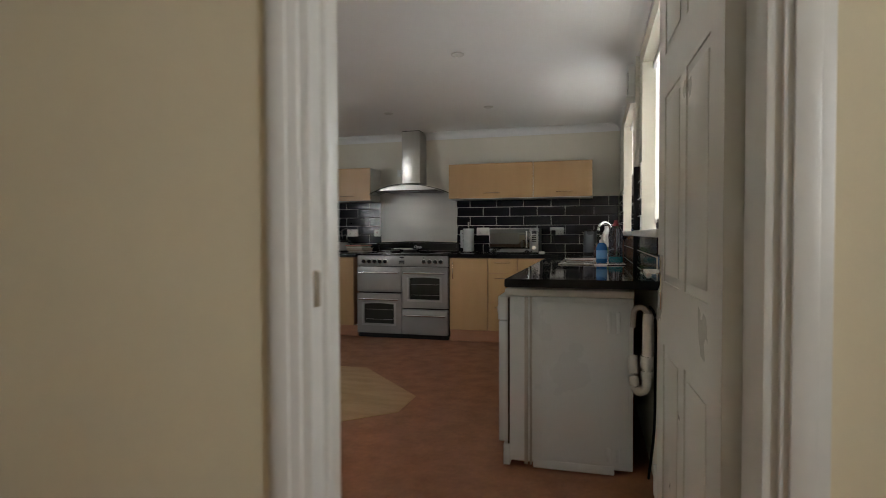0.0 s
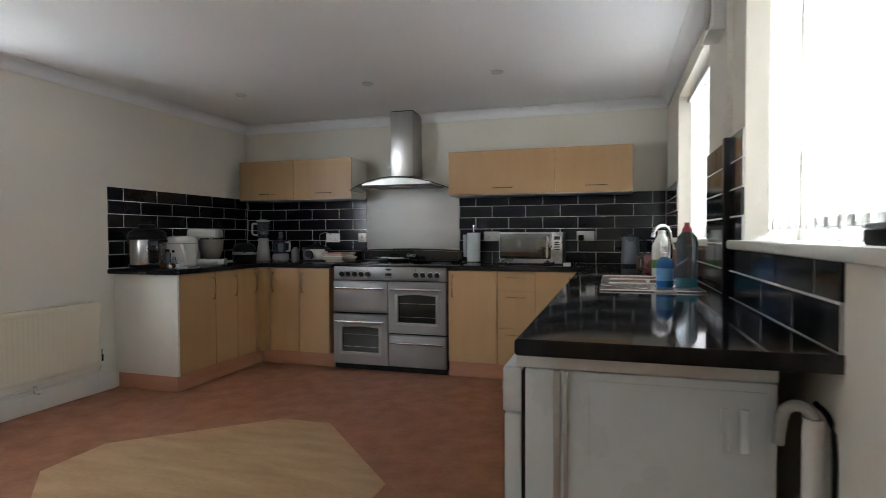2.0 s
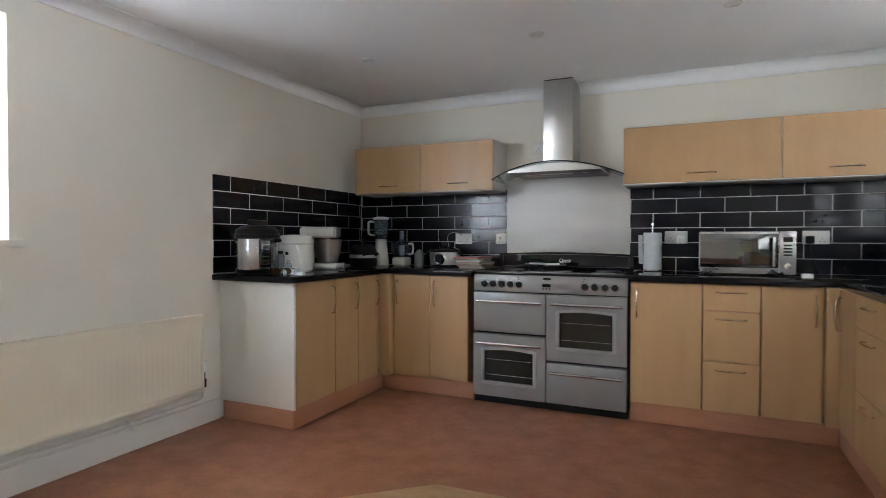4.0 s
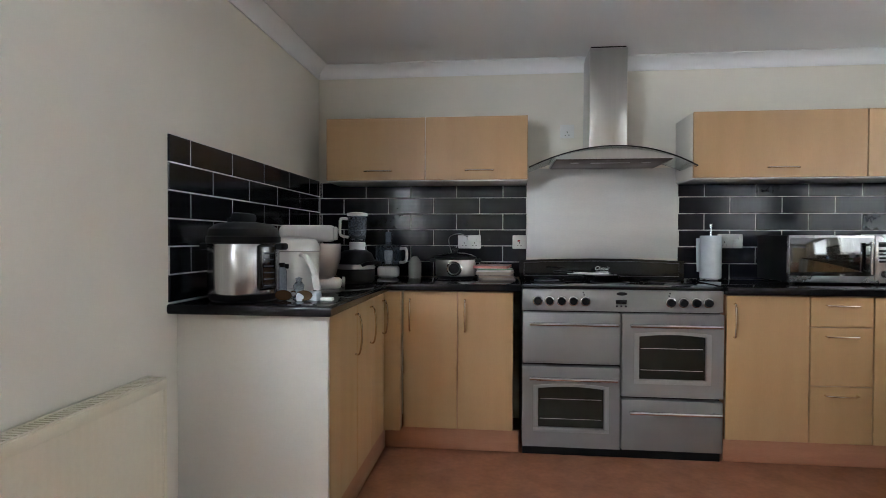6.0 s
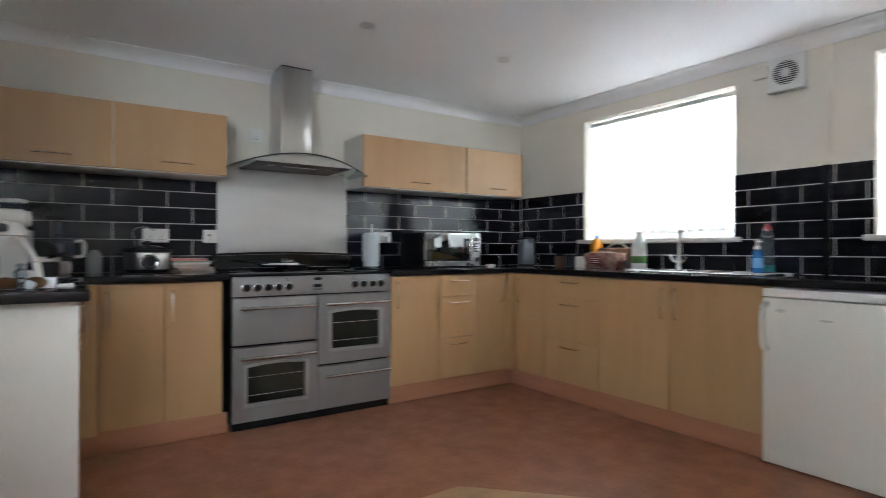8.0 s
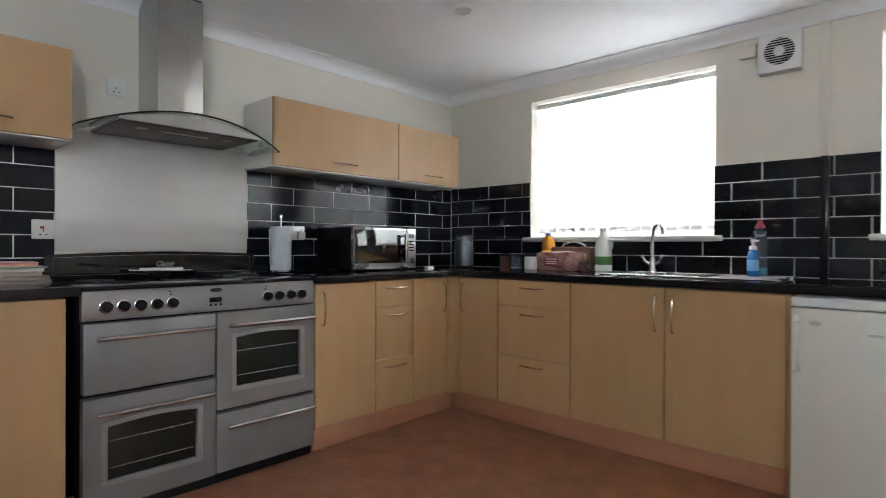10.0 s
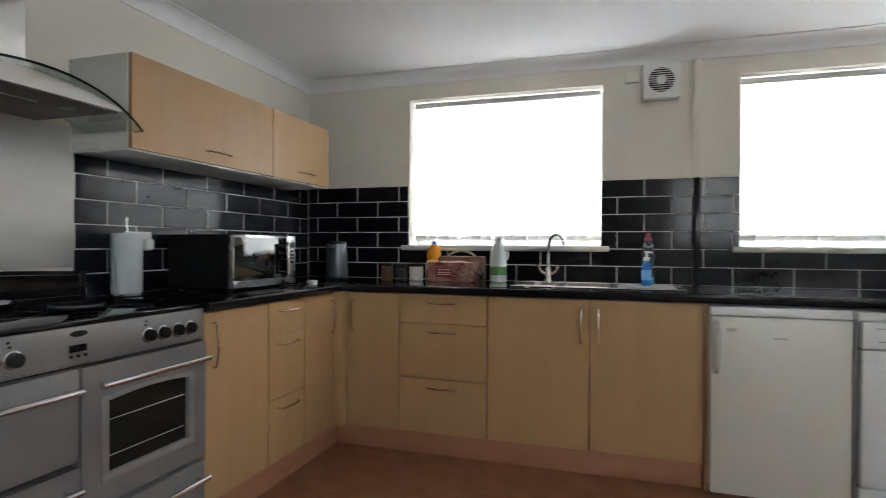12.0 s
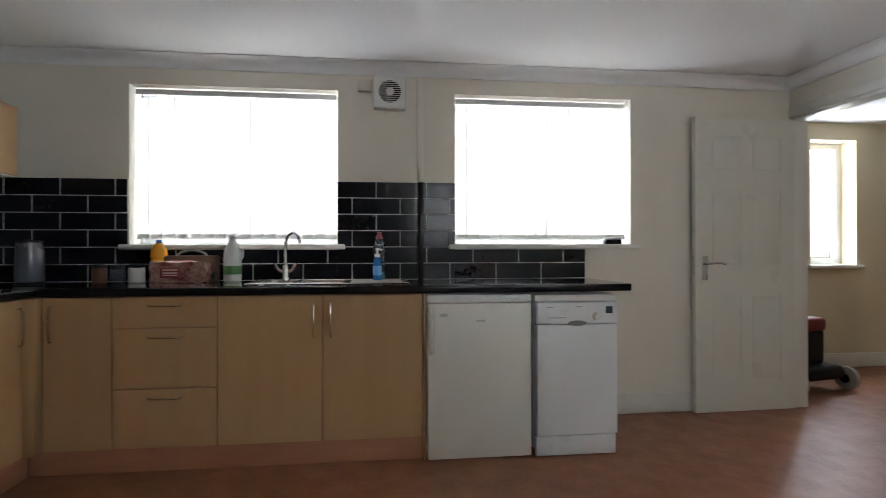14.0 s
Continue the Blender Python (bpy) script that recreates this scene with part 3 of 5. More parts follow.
            for f in (0.2, 0.68):
                part("oven_shelf", tube([(x0 + 0.01, -0.0045, z0 + (z1 - z0) * f), (x1 - 0.01, -0.0045, z0 + (z1 - z0) * f)], 0.0013, 6), STEEL, dr, "steel shelf wire")
        else:
            dr = part(name, boxes(((a, -0.018, c), (b, 0.028, d)), bevel=0.006), COOKERP, ob, "silver front panel")
        hb = bmesh.new()
        tube([(a + 0.035, -0.055, d - 0.058), (b - 0.02, -0.055, d - 0.058)], 0.010, 12, hb)
        for x in (a + 0.06, b - 0.045):
            tube([(x, -0.017, d - 0.058), (x, -0.055, d - 0.058)], 0.006, 8, hb)
        part("handle", hb, CHROME, dr, "polished steel bar handle")
    for x in (0.080, 0.142, 0.204, 0.266, 0.328, 0.762, 0.824, 0.888, 0.948):
        kn = part("knob", lathe([(0.020, -0.004), (0.020, -0.024), (0.018, -0.030), (0.0, -0.031)], (x, 0, 0.826), 20, "y"), BLACKP, ob, "black control knob")
        part("bezel", lathe([(0.0255, -0.0035), (0.0255, -0.009), (0.021, -0.011), (0.0205, -0.0035)], (x, 0, 0.826), 24, "y"), CHROME, kn, "chrome ring")
    part("clock", boxes(((0.485, -0.006, 0.815), (0.540, -0.003, 0.836)), bevel=0.001), BLACKG, ob, "dark digital clock window")
    for x in (0.490, 0.512, 0.535):
        part("button", lathe([(0.005, -0.003), (0.005, -0.009), (0.0, -0.0095)], (x, 0, 0.803), 12, "y"), BLACKP, ob)
    part("badge", lathe([(0.028, -0.003), (0.028, -0.006), (0.0, -0.0065)], (0.515, 0, 0.868), 24, "y", 0.32), BLACKP, ob, "small dark oval badge")
    for x, z in ((0.318, 0.872), (0.322, 0.860), (0.758, 0.872), (0.754, 0.860)):
        part("indicator_mark", boxes(((x - 0.004, -0.0052, z - 0.003), (x + 0.004, -0.0038, z + 0.003))), BLACKP, ob)


range_cooker((0.004, 0.0, 0.0))
tagged(part("splashback", boxes(((0.050, YN - 0.012, 1.036), (0.977, YN - 0.001, 1.60)), bevel=0.001), STEELH), "brushed steel splashback behind the cooker", "splashback")


def cooker_hood(at):
    """A chimney hood with a curved glass canopy; local x is centred."""
    ob = thing("cooker_hood", "brushed steel chimney hood with curved glass canopy", "cooker hood", at)
    part("chimney", boxes(((-0.110, 0.345, 1.69), (0.104, 0.598, 2.271)), bevel=0.004), STEEL, ob, "brushed steel chimney")
    # dark slab stands for the shaded slit between chimney and ceiling
    part("chimney_gap_shade", boxes(((-0.104, 0.352, 2.2705), (0.098, 0.598, 2.2795))), DARK, ob)
    arc = lambda x: 1.668 - 0.100 * (x / 0.464) ** 2
    n = 32
    bm = bmesh.new()
    rows = []
    for k in range(n + 1):
        x = -0.464 + 0.928 * k / n
        y0 = 0.135 + 0.10 * (x / 0.464) ** 2
        rows.append([bm.verts.new((x, y, z)) for y, z in ((y0, arc(x)), (0.50, arc(x)), (0.50, arc(x) - 0.006), (y0, arc(x) - 0.006))])
    for a, b in zip(rows, rows[1:]):
        for k in range(4):
            bm.faces.new((a[k], a[(k + 1) % 4], b[(k + 1) % 4], b[k]))
    bm.faces.new(rows[0]), bm.faces.new(rows[-1])
    bmesh.ops.recalc_face_normals(bm, faces=bm.faces)
    part("canopy", bm, HOODG, ob, "greenish curved glass canopy")
    part("canopy_edge", tube([(-0.464 + 0.928 * k / n, 0.134 + 0.10 * ((-1 + 2 * k / n) ** 2), arc(-0.464 + 0.928 * k / n) - 0.003) for k in range(n + 1)], 0.004, 6), DARK, ob, "dark glass edge")
    s = [(-0.322 + 0.644 * k / 20, arc(-0.322 + 0.644 * k / 20) - 0.009) for k in range(21)]
    part("hood_body", prism([(-0.322, 1.603)] + s + [(0.322, 1.603)], "y", 0.185, 0.598), STEEL, ob, "steel hood body")
    part("filter", boxes(((-0.316, 0.192, 1.596), (0.316, 0.592, 1.6025)), bevel=0.002), mat("grease_filter", (0.10, 0.07, 0.06), 0.4, 0.7, bump=0.05, fine=300), ob, "dull metal grease filter")
    part("filter_clip", boxes(((-0.11, 0.30, 1.592), (0.11, 0.306, 1.5955))), STEEL, ob)
    for x in (-0.2, 0.2):
        part("hood_lamp", lathe([(0.026, 1.5925), (0.026, 1.5955)], (x, 0.29, 0), 16), mat("dull_lamp_glass", (0.22, 0.19, 0.17), 0.3), ob, "small lamp glass, unlit")


cooker_hood((0.510, 0, 0))


# ---- appliances under the worktop ----
def fridge(at, rz):
    ob = thing("fridge", "cream-white undercounter fridge with a plain door", "fridge", at, rz)
    w = 0.552
    part("body", boxes(((0.002, 0.050, 0.02), (w - 0.002, 0.60, 0.835)), bevel=0.006), FRIDGE, ob)
    part("top", boxes(((0, 0.004, 0.822), (w, 0.60, 0.862)), bevel=0.006), APPLIANCE, ob, "white plastic top")
    dr = part("door", boxes(((0, 0, 0.010), (w, 0.048, 0.818)), bevel=0.009), FRIDGE, ob)
    hb = tube(bend([(0.022, 0.004, 0.790), (0.022, -0.034, 0.775), (0.022, -0.045, 0.73), (0.022, -0.045, 0.63), (0.022, -0.034, 0.58), (0.022, 0.004, 0.565)], 6), 0.012, 12)
    part("handle", hb, WHITEP, dr, "white moulded handle")
    part("badge", boxes(((0.255, -0.002, 0.722), (0.305, 0.001, 0.732))), STEEL, dr, "small grey badge")
    part("sticker", lathe([(0.022, 0.0005), (0.022, -0.001), (0.0, -0.001)], (0.085, 0, 0.758), 16, "y", 0.45), mat("faded_sticker", (0.5, 0.52, 0.46), 0.6), dr, "faded oval sticker")
    for x in (0.05, w - 0.05):
        for y in (0.09, 0.55):
            part("foot", lathe([(0.018, 0), (0.018, 0.024)], (x, y, 0), 12), BLACKP, ob)


fridge((2.068, -1.915, 0), -90)


def dishwasher(at, rz):
    ob = thing("dishwasher", "slim white freestanding dishwasher at the worktop end", "dishwasher", at, rz)
    w = 0.448
    part("body", boxes(((0.0, 0.054, 0.03), (w, 0.615, 0.82)), bevel=0.003), APPLIANCE, ob)
    part("top", boxes(((-0.002, 0.030, 0.822), (w + 0.002, 0.618, 0.856)), bevel=0.006), WHITEP, ob, "white worktop lid")
    dr = part("door", boxes(((0.003, 0.0, 0.115), (w - 0.003, 0.044, 0.700)), bevel=0.006), APPLIANCE, ob)
    pn = part("control_panel", boxes(((0.003, -0.004, 0.704), (w - 0.003, 0.044, 0.818)), bevel=0.006), APPLIANCE, ob)
    # flat grey oval: the grip hollow is only its shade, painted on
    part("recess", lathe([(0.05, -0.0035), (0.05, -0.0065), (0.0, -0.0065)], (0.22, 0, 0.708), 24, "y", 0.28), mat("grip_shadow", (0.25, 0.25, 0.25), 0.5), pn, "grey oval painted as the shade of the grip")
    part("dial", lathe([(0.020, -0.003), (0.018, -0.024), (0.0, -0.025)], (0.325, 0, 0.742), 20, "y"), WHITEP, pn, "white programme dial")
    part("energy_label", boxes(((0.378, -0.0055, 0.758), (0.416, -0.0035, 0.795))), mat("dark_label", (0.02, 0.05, 0.07), 0.4), pn, "small dark label")
    for a, b, z in ((0.05, 0.09, 0.79), (0.21, 0.25, 0.792), (0.06, 0.16, 0.735)):
        part("printed_mark", boxes(((a, -0.0050, z), (b, -0.0035, z + 0.005))), mat("grey_print", (0.45, 0.46, 0.46), 0.5), pn)
    part("kick_plate", boxes(((0.003, 0.022, 0.002), (w - 0.003, 0.054, 0.106)), bevel=0.004), APPLIANCE, ob, "white kick plate")
    # near-black block imitates the shade between door and body
    part("door_gap_shade", boxes(((0.006, 0.044, 0.05), (w - 0.006, 0.054, 0.81))), DARK, ob, "dark block standing for shade in the door gap")
    part("side_trim", boxes(((w - 0.001, 0.125, 0.02), (w + 0.010, 0.142, 0.82)), ((w - 0.001, 0.150, 0.02), (w + 0.008, 0.160, 0.82)), bevel=0.002), STEEL, ob, "steel edge strip")
    part("side_panel", boxes(((w, 0.21, 0.05), (w + 0.004, 0.595, 0.80)), bevel=0.002), APPLIANCE, ob, "white side panel")
    part("lower_skirt", boxes(((w, 0.165, 0.006), (w + 0.003, 0.535, 0.046)), bevel=0.001), APPLIANCE, ob, "white lower skirt")
    for a in (0.50, 0.54):
        part("vent_rib", boxes(((w + 0.003, a, 0.07), (w + 0.008, a + 0.018, 0.13)), bevel=0.002), APPLIANCE, ob)
        part("vent_rib", boxes(((w + 0.003, a, 0.66), (w + 0.009, a + 0.018, 0.76)), bevel=0.002), APPLIANCE, ob)


dishwasher((2.052, -2.490, 0), -90)


# ---- fixtures ----
SATIN = mat("pale_satin_metal", (0.66, 0.65, 0.62), 0.45, 0.25, bump=0.0)


def downlight(x, y):
    ob = thing("downlight", "small recessed chrome ceiling spotlight, switched off", "spotlight", (x, y, H), group="ceiling spotlights")
    part("ring", lathe([(0.030, -0.0005), (0.044, -0.0005), (0.042, -0.006), (0.032, -0.008), (0.030, -0.004)], seg=28), SATIN, ob, "pale satin ring")
    part("bulb", lathe([(0.0305, -0.0008), (0.029, -0.003), (0.018, -0.0015), (0.0, -0.001)], seg=20), WHITEP, ob, "pale reflector bulb")


for x, y in ((-0.515, -0.55), (0.585, -0.55), (1.56, -0.55), (1.638, -2.06)):
    downlight(x, y)


def radiator():
    y0, y1, z0, z1, xf = -2.95, -1.222, 0.222, 0.683, -1.228
    ob = thing("radiator", "long cream ribbed panel radiator on the wall", "radiator", (XW, (y0 + y1) / 2, 0))
    yy0, yy1 = y0 - (y0 + y1) / 2, y1 - (y0 + y1) / 2
    out = []
    n = round((yy1 - yy0) / 0.0333)
    for k in range(n):
        a = yy0 + 0.015 + (yy1 - yy0 - 0.03) * k / n
        p = (yy1 - yy0 - 0.03) / n
        out += [(xf - XW - 0.0007, a), (xf - XW - 0.0007, a + p * 0.30), (xf - XW, a + p * 0.5), (xf - XW, a + p * 0.80)]
    bm = prism(out + [(xf - XW - 0.006, yy1 - 0.012), (xf - XW - 0.016, yy1 - 0.012), (xf - XW - 0.016, yy0 + 0.012)], "z", z0 + 0.03, z1 - 0.035)
    part("ribbed_panel", bm, RADP, ob)
    part("frame", boxes(((xf - XW - 0.014, yy0, z0), (xf - XW + 0.001, yy1, z0 + 0.034)), ((xf - XW - 0.014, yy0, z1 - 0.040), (xf - XW + 0.001, yy1, z1 - 0.004)),
                        ((xf - XW - 0.014, yy0, z0 + 0.034), (xf - XW + 0.001, yy0 + 0.016, z1 - 0.04)), ((xf - XW - 0.014, yy1 - 0.016, z0 + 0.034), (xf - XW + 0.001, yy1, z1 - 0.04)), bevel=0.004), RADP, ob)
    gr = bmesh.new()
    box(gr, (0.022, yy0, z1 - 0.006), (0.030, yy1, z1))
    box(gr, (xf - XW - 0.012, yy0, z1 - 0.004), (xf - XW - 0.004, yy1, z1))
    for k in range(110):
        a = yy0 + (yy1 - yy0) * (k + 0.3) / 110
        box(gr, (0.030, a, z1 - 0.005), (xf - XW - 0.012, a + 0.006, z1 - 0.001))
    part("top_grille", gr, RADP, ob, "slotted top grille", smooth=False)
    part("end_cap", boxes(((0.020, yy1 - 0.004, z0 + 0.02), (xf - XW - 0.013, yy1, z1 - 0.006)), bevel=0.001), RADP, ob)
    part("bracket", boxes(((0.0, yy0 + 0.2, z0 + 0.05), (0.022, yy0 + 0.24, z1 - 0.05)), ((0.0, yy1 - 0.24, z0 + 0.05), (0.022, yy1 - 0.2, z1 - 0.05))), STEEL, ob)
    part("back_panel", boxes(((0.022, yy0 + 0.01, z0 + 0.02), (0.034, yy1 - 0.01, z1 - 0.03)), bevel=0.002), RADP, ob)
    v = part("valve", lathe([(0.016, 0.24), (0.016, 0.285), (0.010, 0.29), (0.010, 0.325), (0.015, 0.33)], (0.045, yy1 + 0.035, 0), 14), BLACKP, ob, "dark valve body")
    part("valve_cap", lathe([(0.017, 0.331), (0.019, 0.336), (0.018, 0.395), (0.014, 0.40)], (0.045, yy1 + 0.035, 0), 14), WHITEP, v, "white valve cap")
    part("valve_tail", tube([(0.045, yy1 - 0.002, 0.265), (0.045, yy1 + 0.03, 0.265)], 0.009, 10), NICKEL, v)


radiator()
pp = thing("heating_pipe", "cream painted heating pipe clipped above the skirting", "pipe", (XW, -2.0, 0.0))
part("pipe", tube(bend([(0.045, 0.813, 0.24), (0.045, 0.813, 0.20), (0.035, 0.80, 0.165), (0.032, 0.70, 0.160), (0.032, 0.0, 0.160), (0.032, -1.2, 0.160)], 6), 0.0075, 10), GLOSS, pp)
for y in (0.35, -0.5):
    part("pipe_clip", boxes(((0.0, y - 0.01, 0.148), (0.044, y + 0.01, 0.172)), bevel=0.003), WHITEP, pp, "white pipe clip")
part("drain_tap", tube(bend([(0.032, 0.33, 0.156), (0.034, 0.33, 0.135), (0.046, 0.345, 0.125), (0.056, 0.355, 0.128)], 4), 0.007, 8), GLOSS, pp, "small painted drain tap")


def extractor_fan():
    ob = thing("extractor_fan", "cream square wall extractor fan with round slatted grille", "extractor fan", (XE, -1.74, 1.992))
    part("housing", boxes(((-0.058, -0.102, 0), (0, 0.102, 0.200)), bevel=0.012), WHITEP, ob)
    # no hollow behind the slats: a dark disc gives the throat's shade
    part("throat_shade", lathe([(0.070, -0.0575), (0.070, -0.0590)], (0, 0.0, 0.10), 32, "x"), DARK, ob, "dark disc painted as shade behind the grille")
    for k in range(11):
        z = -0.062 + 0.0124 * k
        hw = math.sqrt(max(0.0, 0.070 ** 2 - z * z))
        part("slat", boxes(((-0.066, -hw, 0.10 + z - 0.0017), (-0.058, hw, 0.10 + z + 0.0017))), WHITEP, ob)
    part("hub", lathe([(0.026, -0.060), (0.026, -0.064)], (0, 0, 0.10), 20, "x"), WHITEP, ob)
    part("lip", boxes(((-0.070, -0.098, -0.006), (-0.002, 0.098, 0.004)), bevel=0.003), WHITEP, ob)
    jb = thing("junction_box", "small cream junction box beside the fan", "junction box", (XE, -1.585, 2.098))
    part("case", boxes(((-0.028, -0.040, 0), (0, 0.044, 0.072)), bevel=0.005), WALL, jb)
    part("cover_line", boxes(((-0.030, -0.036, 0.004), (-0.0285, 0.040, 0.007))), WHITEP, jb)


extractor_fan()
tk = thing("cable_trunking", "slim cream vertical boxing between the windows", "trunking", (XE, -1.935, 0.911))
part("upper_length", boxes(((-0.022, -0.020, 0.626), (0, 0.020, H - 0.911 - 0.075)), bevel=0.003), WALL, tk)
part("tiled_length", boxes(((-0.030, -0.018, 0.0), (0, 0.018, 0.618)), bevel=0.003), TILE, tk, "black tiled length")


def socket(at, rz, gangs, label, plug=None, rocker=True):
    """A wall plate; local -y faces the room."""
    ob = thing("socket", label, "socket", at, rz, group="wall sockets")
    w = 0.147 if gangs == 2 else 0.087
    part("plate", boxes(((-w / 2, -0.010, -0.043), (w / 2, 0, 0.043)), bevel=0.004), WHITEP, ob)
    for g in range(gangs):
        cx = (g - (gangs - 1) / 2) * 0.066
        if rocker:
            part("rocker", boxes(((cx + 0.012, -0.014, 0.008), (cx + 0.022, -0.009, 0.028)), bevel=0.002), WHITEP, ob)
        # pin holes are dark raised blocks, their shade put in as colour
        for dx, dz, sx, sz in ((0, -0.006, 0.002, 0.005), (-0.011, -0.024, 0.004, 0.002), (0.011, -0.024, 0.004, 0.002)):
            part("pin_hole_shade", boxes(((cx + dx - sx, -0.0106, dz - sz), (cx + dx + sx, -0.0098, dz + sz))), DARK, ob)
    if plug:
        cx, m, wired = plug
        pg = part("plug", boxes(((cx - 0.024, -0.045, -0.040), (cx + 0.024, -0.010, 0.010)), bevel=0.009), m, ob, "plug pushed into the socket")
        if wired:
            part("flex", tube(bend([(cx, -0.035, -0.038), (cx + 0.004, -0.040, -0.09), (cx + 0.02, -0.05, -0.15), (cx + 0.05, -0.06, at[2] * -1 + 0.918)], 6), 0.0035, 6), m, pg)
    return ob


TF = YN - 0.011
socket((-0.315, TF, 1.135), 0, 2, "white double socket on the black tiles")
rs = socket((0.004, TF, 1.135), 0, 1, "white cooker switch with a red rocker", rocker=False)
part("red_rocker", boxes(((-0.012, -0.013, 0.002), (0.004, -0.010, 0.013)), bevel=0.002), mat("red_plastic", (0.30, 0.03, 0.025), 0.4), rs, "red rocker switch")
socket((1.285, TF, 1.145), 0, 2, "white double socket with a plug-in adaptor", plug=(0.035, WHITEP, False))
socket((2.105, TF, 1.145), 0, 2, "white double socket with a black plug", plug=(-0.035, BLACKP, True))
socket((0.30, YN, 1.835), 0, 1, "white fused switch beside the hood chimney", rocker=False)
sw = thing("light_switch", "white light switch beside the doorway", "light switch", (1.78, YS, 1.40), 180)
part("plate", boxes(((-0.043, -0.010, -0.043), (0.043, 0, 0.043)), bevel=0.004), WHITEP, sw)
part("rocker", boxes(((-0.006, -0.014, -0.012), (0.006, -0.009, 0.012)), bevel=0.002), WHITEP, sw)

# waste pipe behind the dishwasher
wp = thing("waste_pipe", "white plastic standpipe and trap behind the dishwasher", "waste pipe", (2.722, -2.985, 0.0))
part("standpipe", tube([(0, 0, 0.50), (0, 0, 0.765)], 0.021, 16), WHITEP, wp)
part("trap", tube(bend([(0, 0, 0.52), (0, 0, 0.455), (-0.012, 0.0, 0.425), (-0.032, 0, 0.418), (-0.050, 0, 0.435), (-0.056, 0.01, 0.49), (-0.056, 0.05, 0.56)], 6), 0.021, 14), WHITEP, wp)
part("collar", lathe([(0.029, 0.525), (0.029, 0.575)], seg=16), WHITEP, wp)
part("collar", lathe([(0.027, 0.485), (0.027, 0.51)], seg=16), WHITEP, wp)
part("drain_hose", tube(bend([(-0.06, 0.02, 0.70), (-0.055, 0.0, 0.775), (-0.025, -0.005, 0.79), (0, 0, 0.765), (0.0, 0, 0.74)], 6), 0.012, 10), mat("grey_hose", (0.45, 0.43, 0.40), 0.6), wp, "grey drain hose")
part("supply_hose", tube(bend([(0.012, 0.03, 0.79), (0.03, -0.02, 0.74), (0.031, -0.022, 0.50), (0.028, -0.02, 0.25), (0.01, 0.02, 0.02)], 6), 0.006, 8), BLACKP, wp, "thin dark supply hose")
part("wall_bracket", boxes(((-0.03, -0.012, 0.535), (0.038, 0.012, 0.555)), bevel=0.003), WHITEP, wp)

# vinyl inlay in the floor
oct_pts = [(0.335, -1.315), (0.665, -1.305), (1.315, -1.975), (1.312, -2.325), (0.645, -2.945), (0.295, -2.945), (-0.365, -2.33), (-0.375, -1.955)]
structure("floor_inlay", prism(oct_pts, "z", -0.01, 0.0035), INLAY, "beige eight-sided vinyl inlay in the floor", "floor inlay")


# ---- sink ----
def sink():
    x0, x1, y0, y1 = SINK
    ob = thing("kitchen_sink", "stainless steel one and a half bowl sink with drainer", "sink", (x0, y0, WT1))
    W, L = x1 - x0, y1 - y0
    bowls = [(0.05, W - 0.06, L - 0.245, L - 0.03, 0.10), (0.035, W - 0.055, 0.36, L - 0.275, 0.15)]
    bm = bmesh.new()
    xs, ys = sorted({0, W, *[v for b in bowls for v in b[:2]]}), sorted({0, L, *[v for b in bowls for v in b[2:4]]})
    for a, b in zip(xs, xs[1:]):
        for c, d in zip(ys, ys[1:]):
            if not any(p <= a and b <= q and r <= c and d <= s for p, q, r, s, _ in bowls):
                box(bm, (a, c, 0.0), (b, d, 0.004))
    bmesh.ops.remove_doubles(bm, verts=bm.verts, dist=1e-5)
    part("deck", bm, STEELS, ob, smooth=False)
    part("rim", tube([(0, 0, 0.004), (W, 0, 0.004), (W, L, 0.004), (0, L, 0.004), (0, 0, 0.004)], 0.005, 8), STEELS, ob)
    for a, b, c, d, h in bowls:
        m = bmesh.new()
        for p, q in (((a, c, -h), (a + 0.002, d, 0.003)), ((b - 0.002, c, -h), (b, d, 0.003)), ((a, c, -h), (b, c + 0.002, 0.003)), ((a, d - 0.002, -h), (b, d, 0.003)), ((a, c, -h - 0.002), (b, d, -h))):
            box(m, p, q)
        bw = part("bowl", m, STEELS, ob, "steel bowl", smooth=False)
        part("bowl_rim", tube([(a, c, 0.005), (b, c, 0.005), (b, d, 0.005), (a, d, 0.005), (a, c, 0.005)], 0.004, 8), STEELS, bw)
        part("plug_hole", lathe([(0.03, -h + 0.0005), (0.03, -h + 0.003), (0.0, -h + 0.002)], ((a + b) / 2, (c + d) / 2, 0), 16), CHROME, bw)
    for k in range(7):
        x = 0.07 + k * 0.043
        part("drainer_groove", tube([(x, 0.03, 0.0045), (x, 0.32, 0.0045)], 0.0035, 6), STEELS, ob)
    # swan neck tap
    tp = thing("mixer_tap", "chrome swan-neck mixer tap with two levers", "tap", (2.62, -1.115, WT1 + 0.004))
    part("tap_base", lathe([(0.027, 0), (0.027, 0.012), (0.020, 0.03), (0.019, 0.075), (0.013, 0.095)], seg=20), CHROME, tp)
    part("spout", tube(bend([(0, 0, 0.09), (0, 0, 0.20), (-0.01, -0.012, 0.262), (-0.045, -0.05, 0.287), (-0.085, -0.085, 0.265), (-0.095, -0.095, 0.225)], 7), 0.0105, 12), CHROME, tp)
    for s in (-1, 1):
        part("tap_lever", tube(bend([(0, 0.012 * s, 0.05), (-0.008, 0.042 * s, 0.068), (-0.016, 0.062 * s, 0.105)], 5), 0.009, 10), CHROME, tp, "chrome lever")


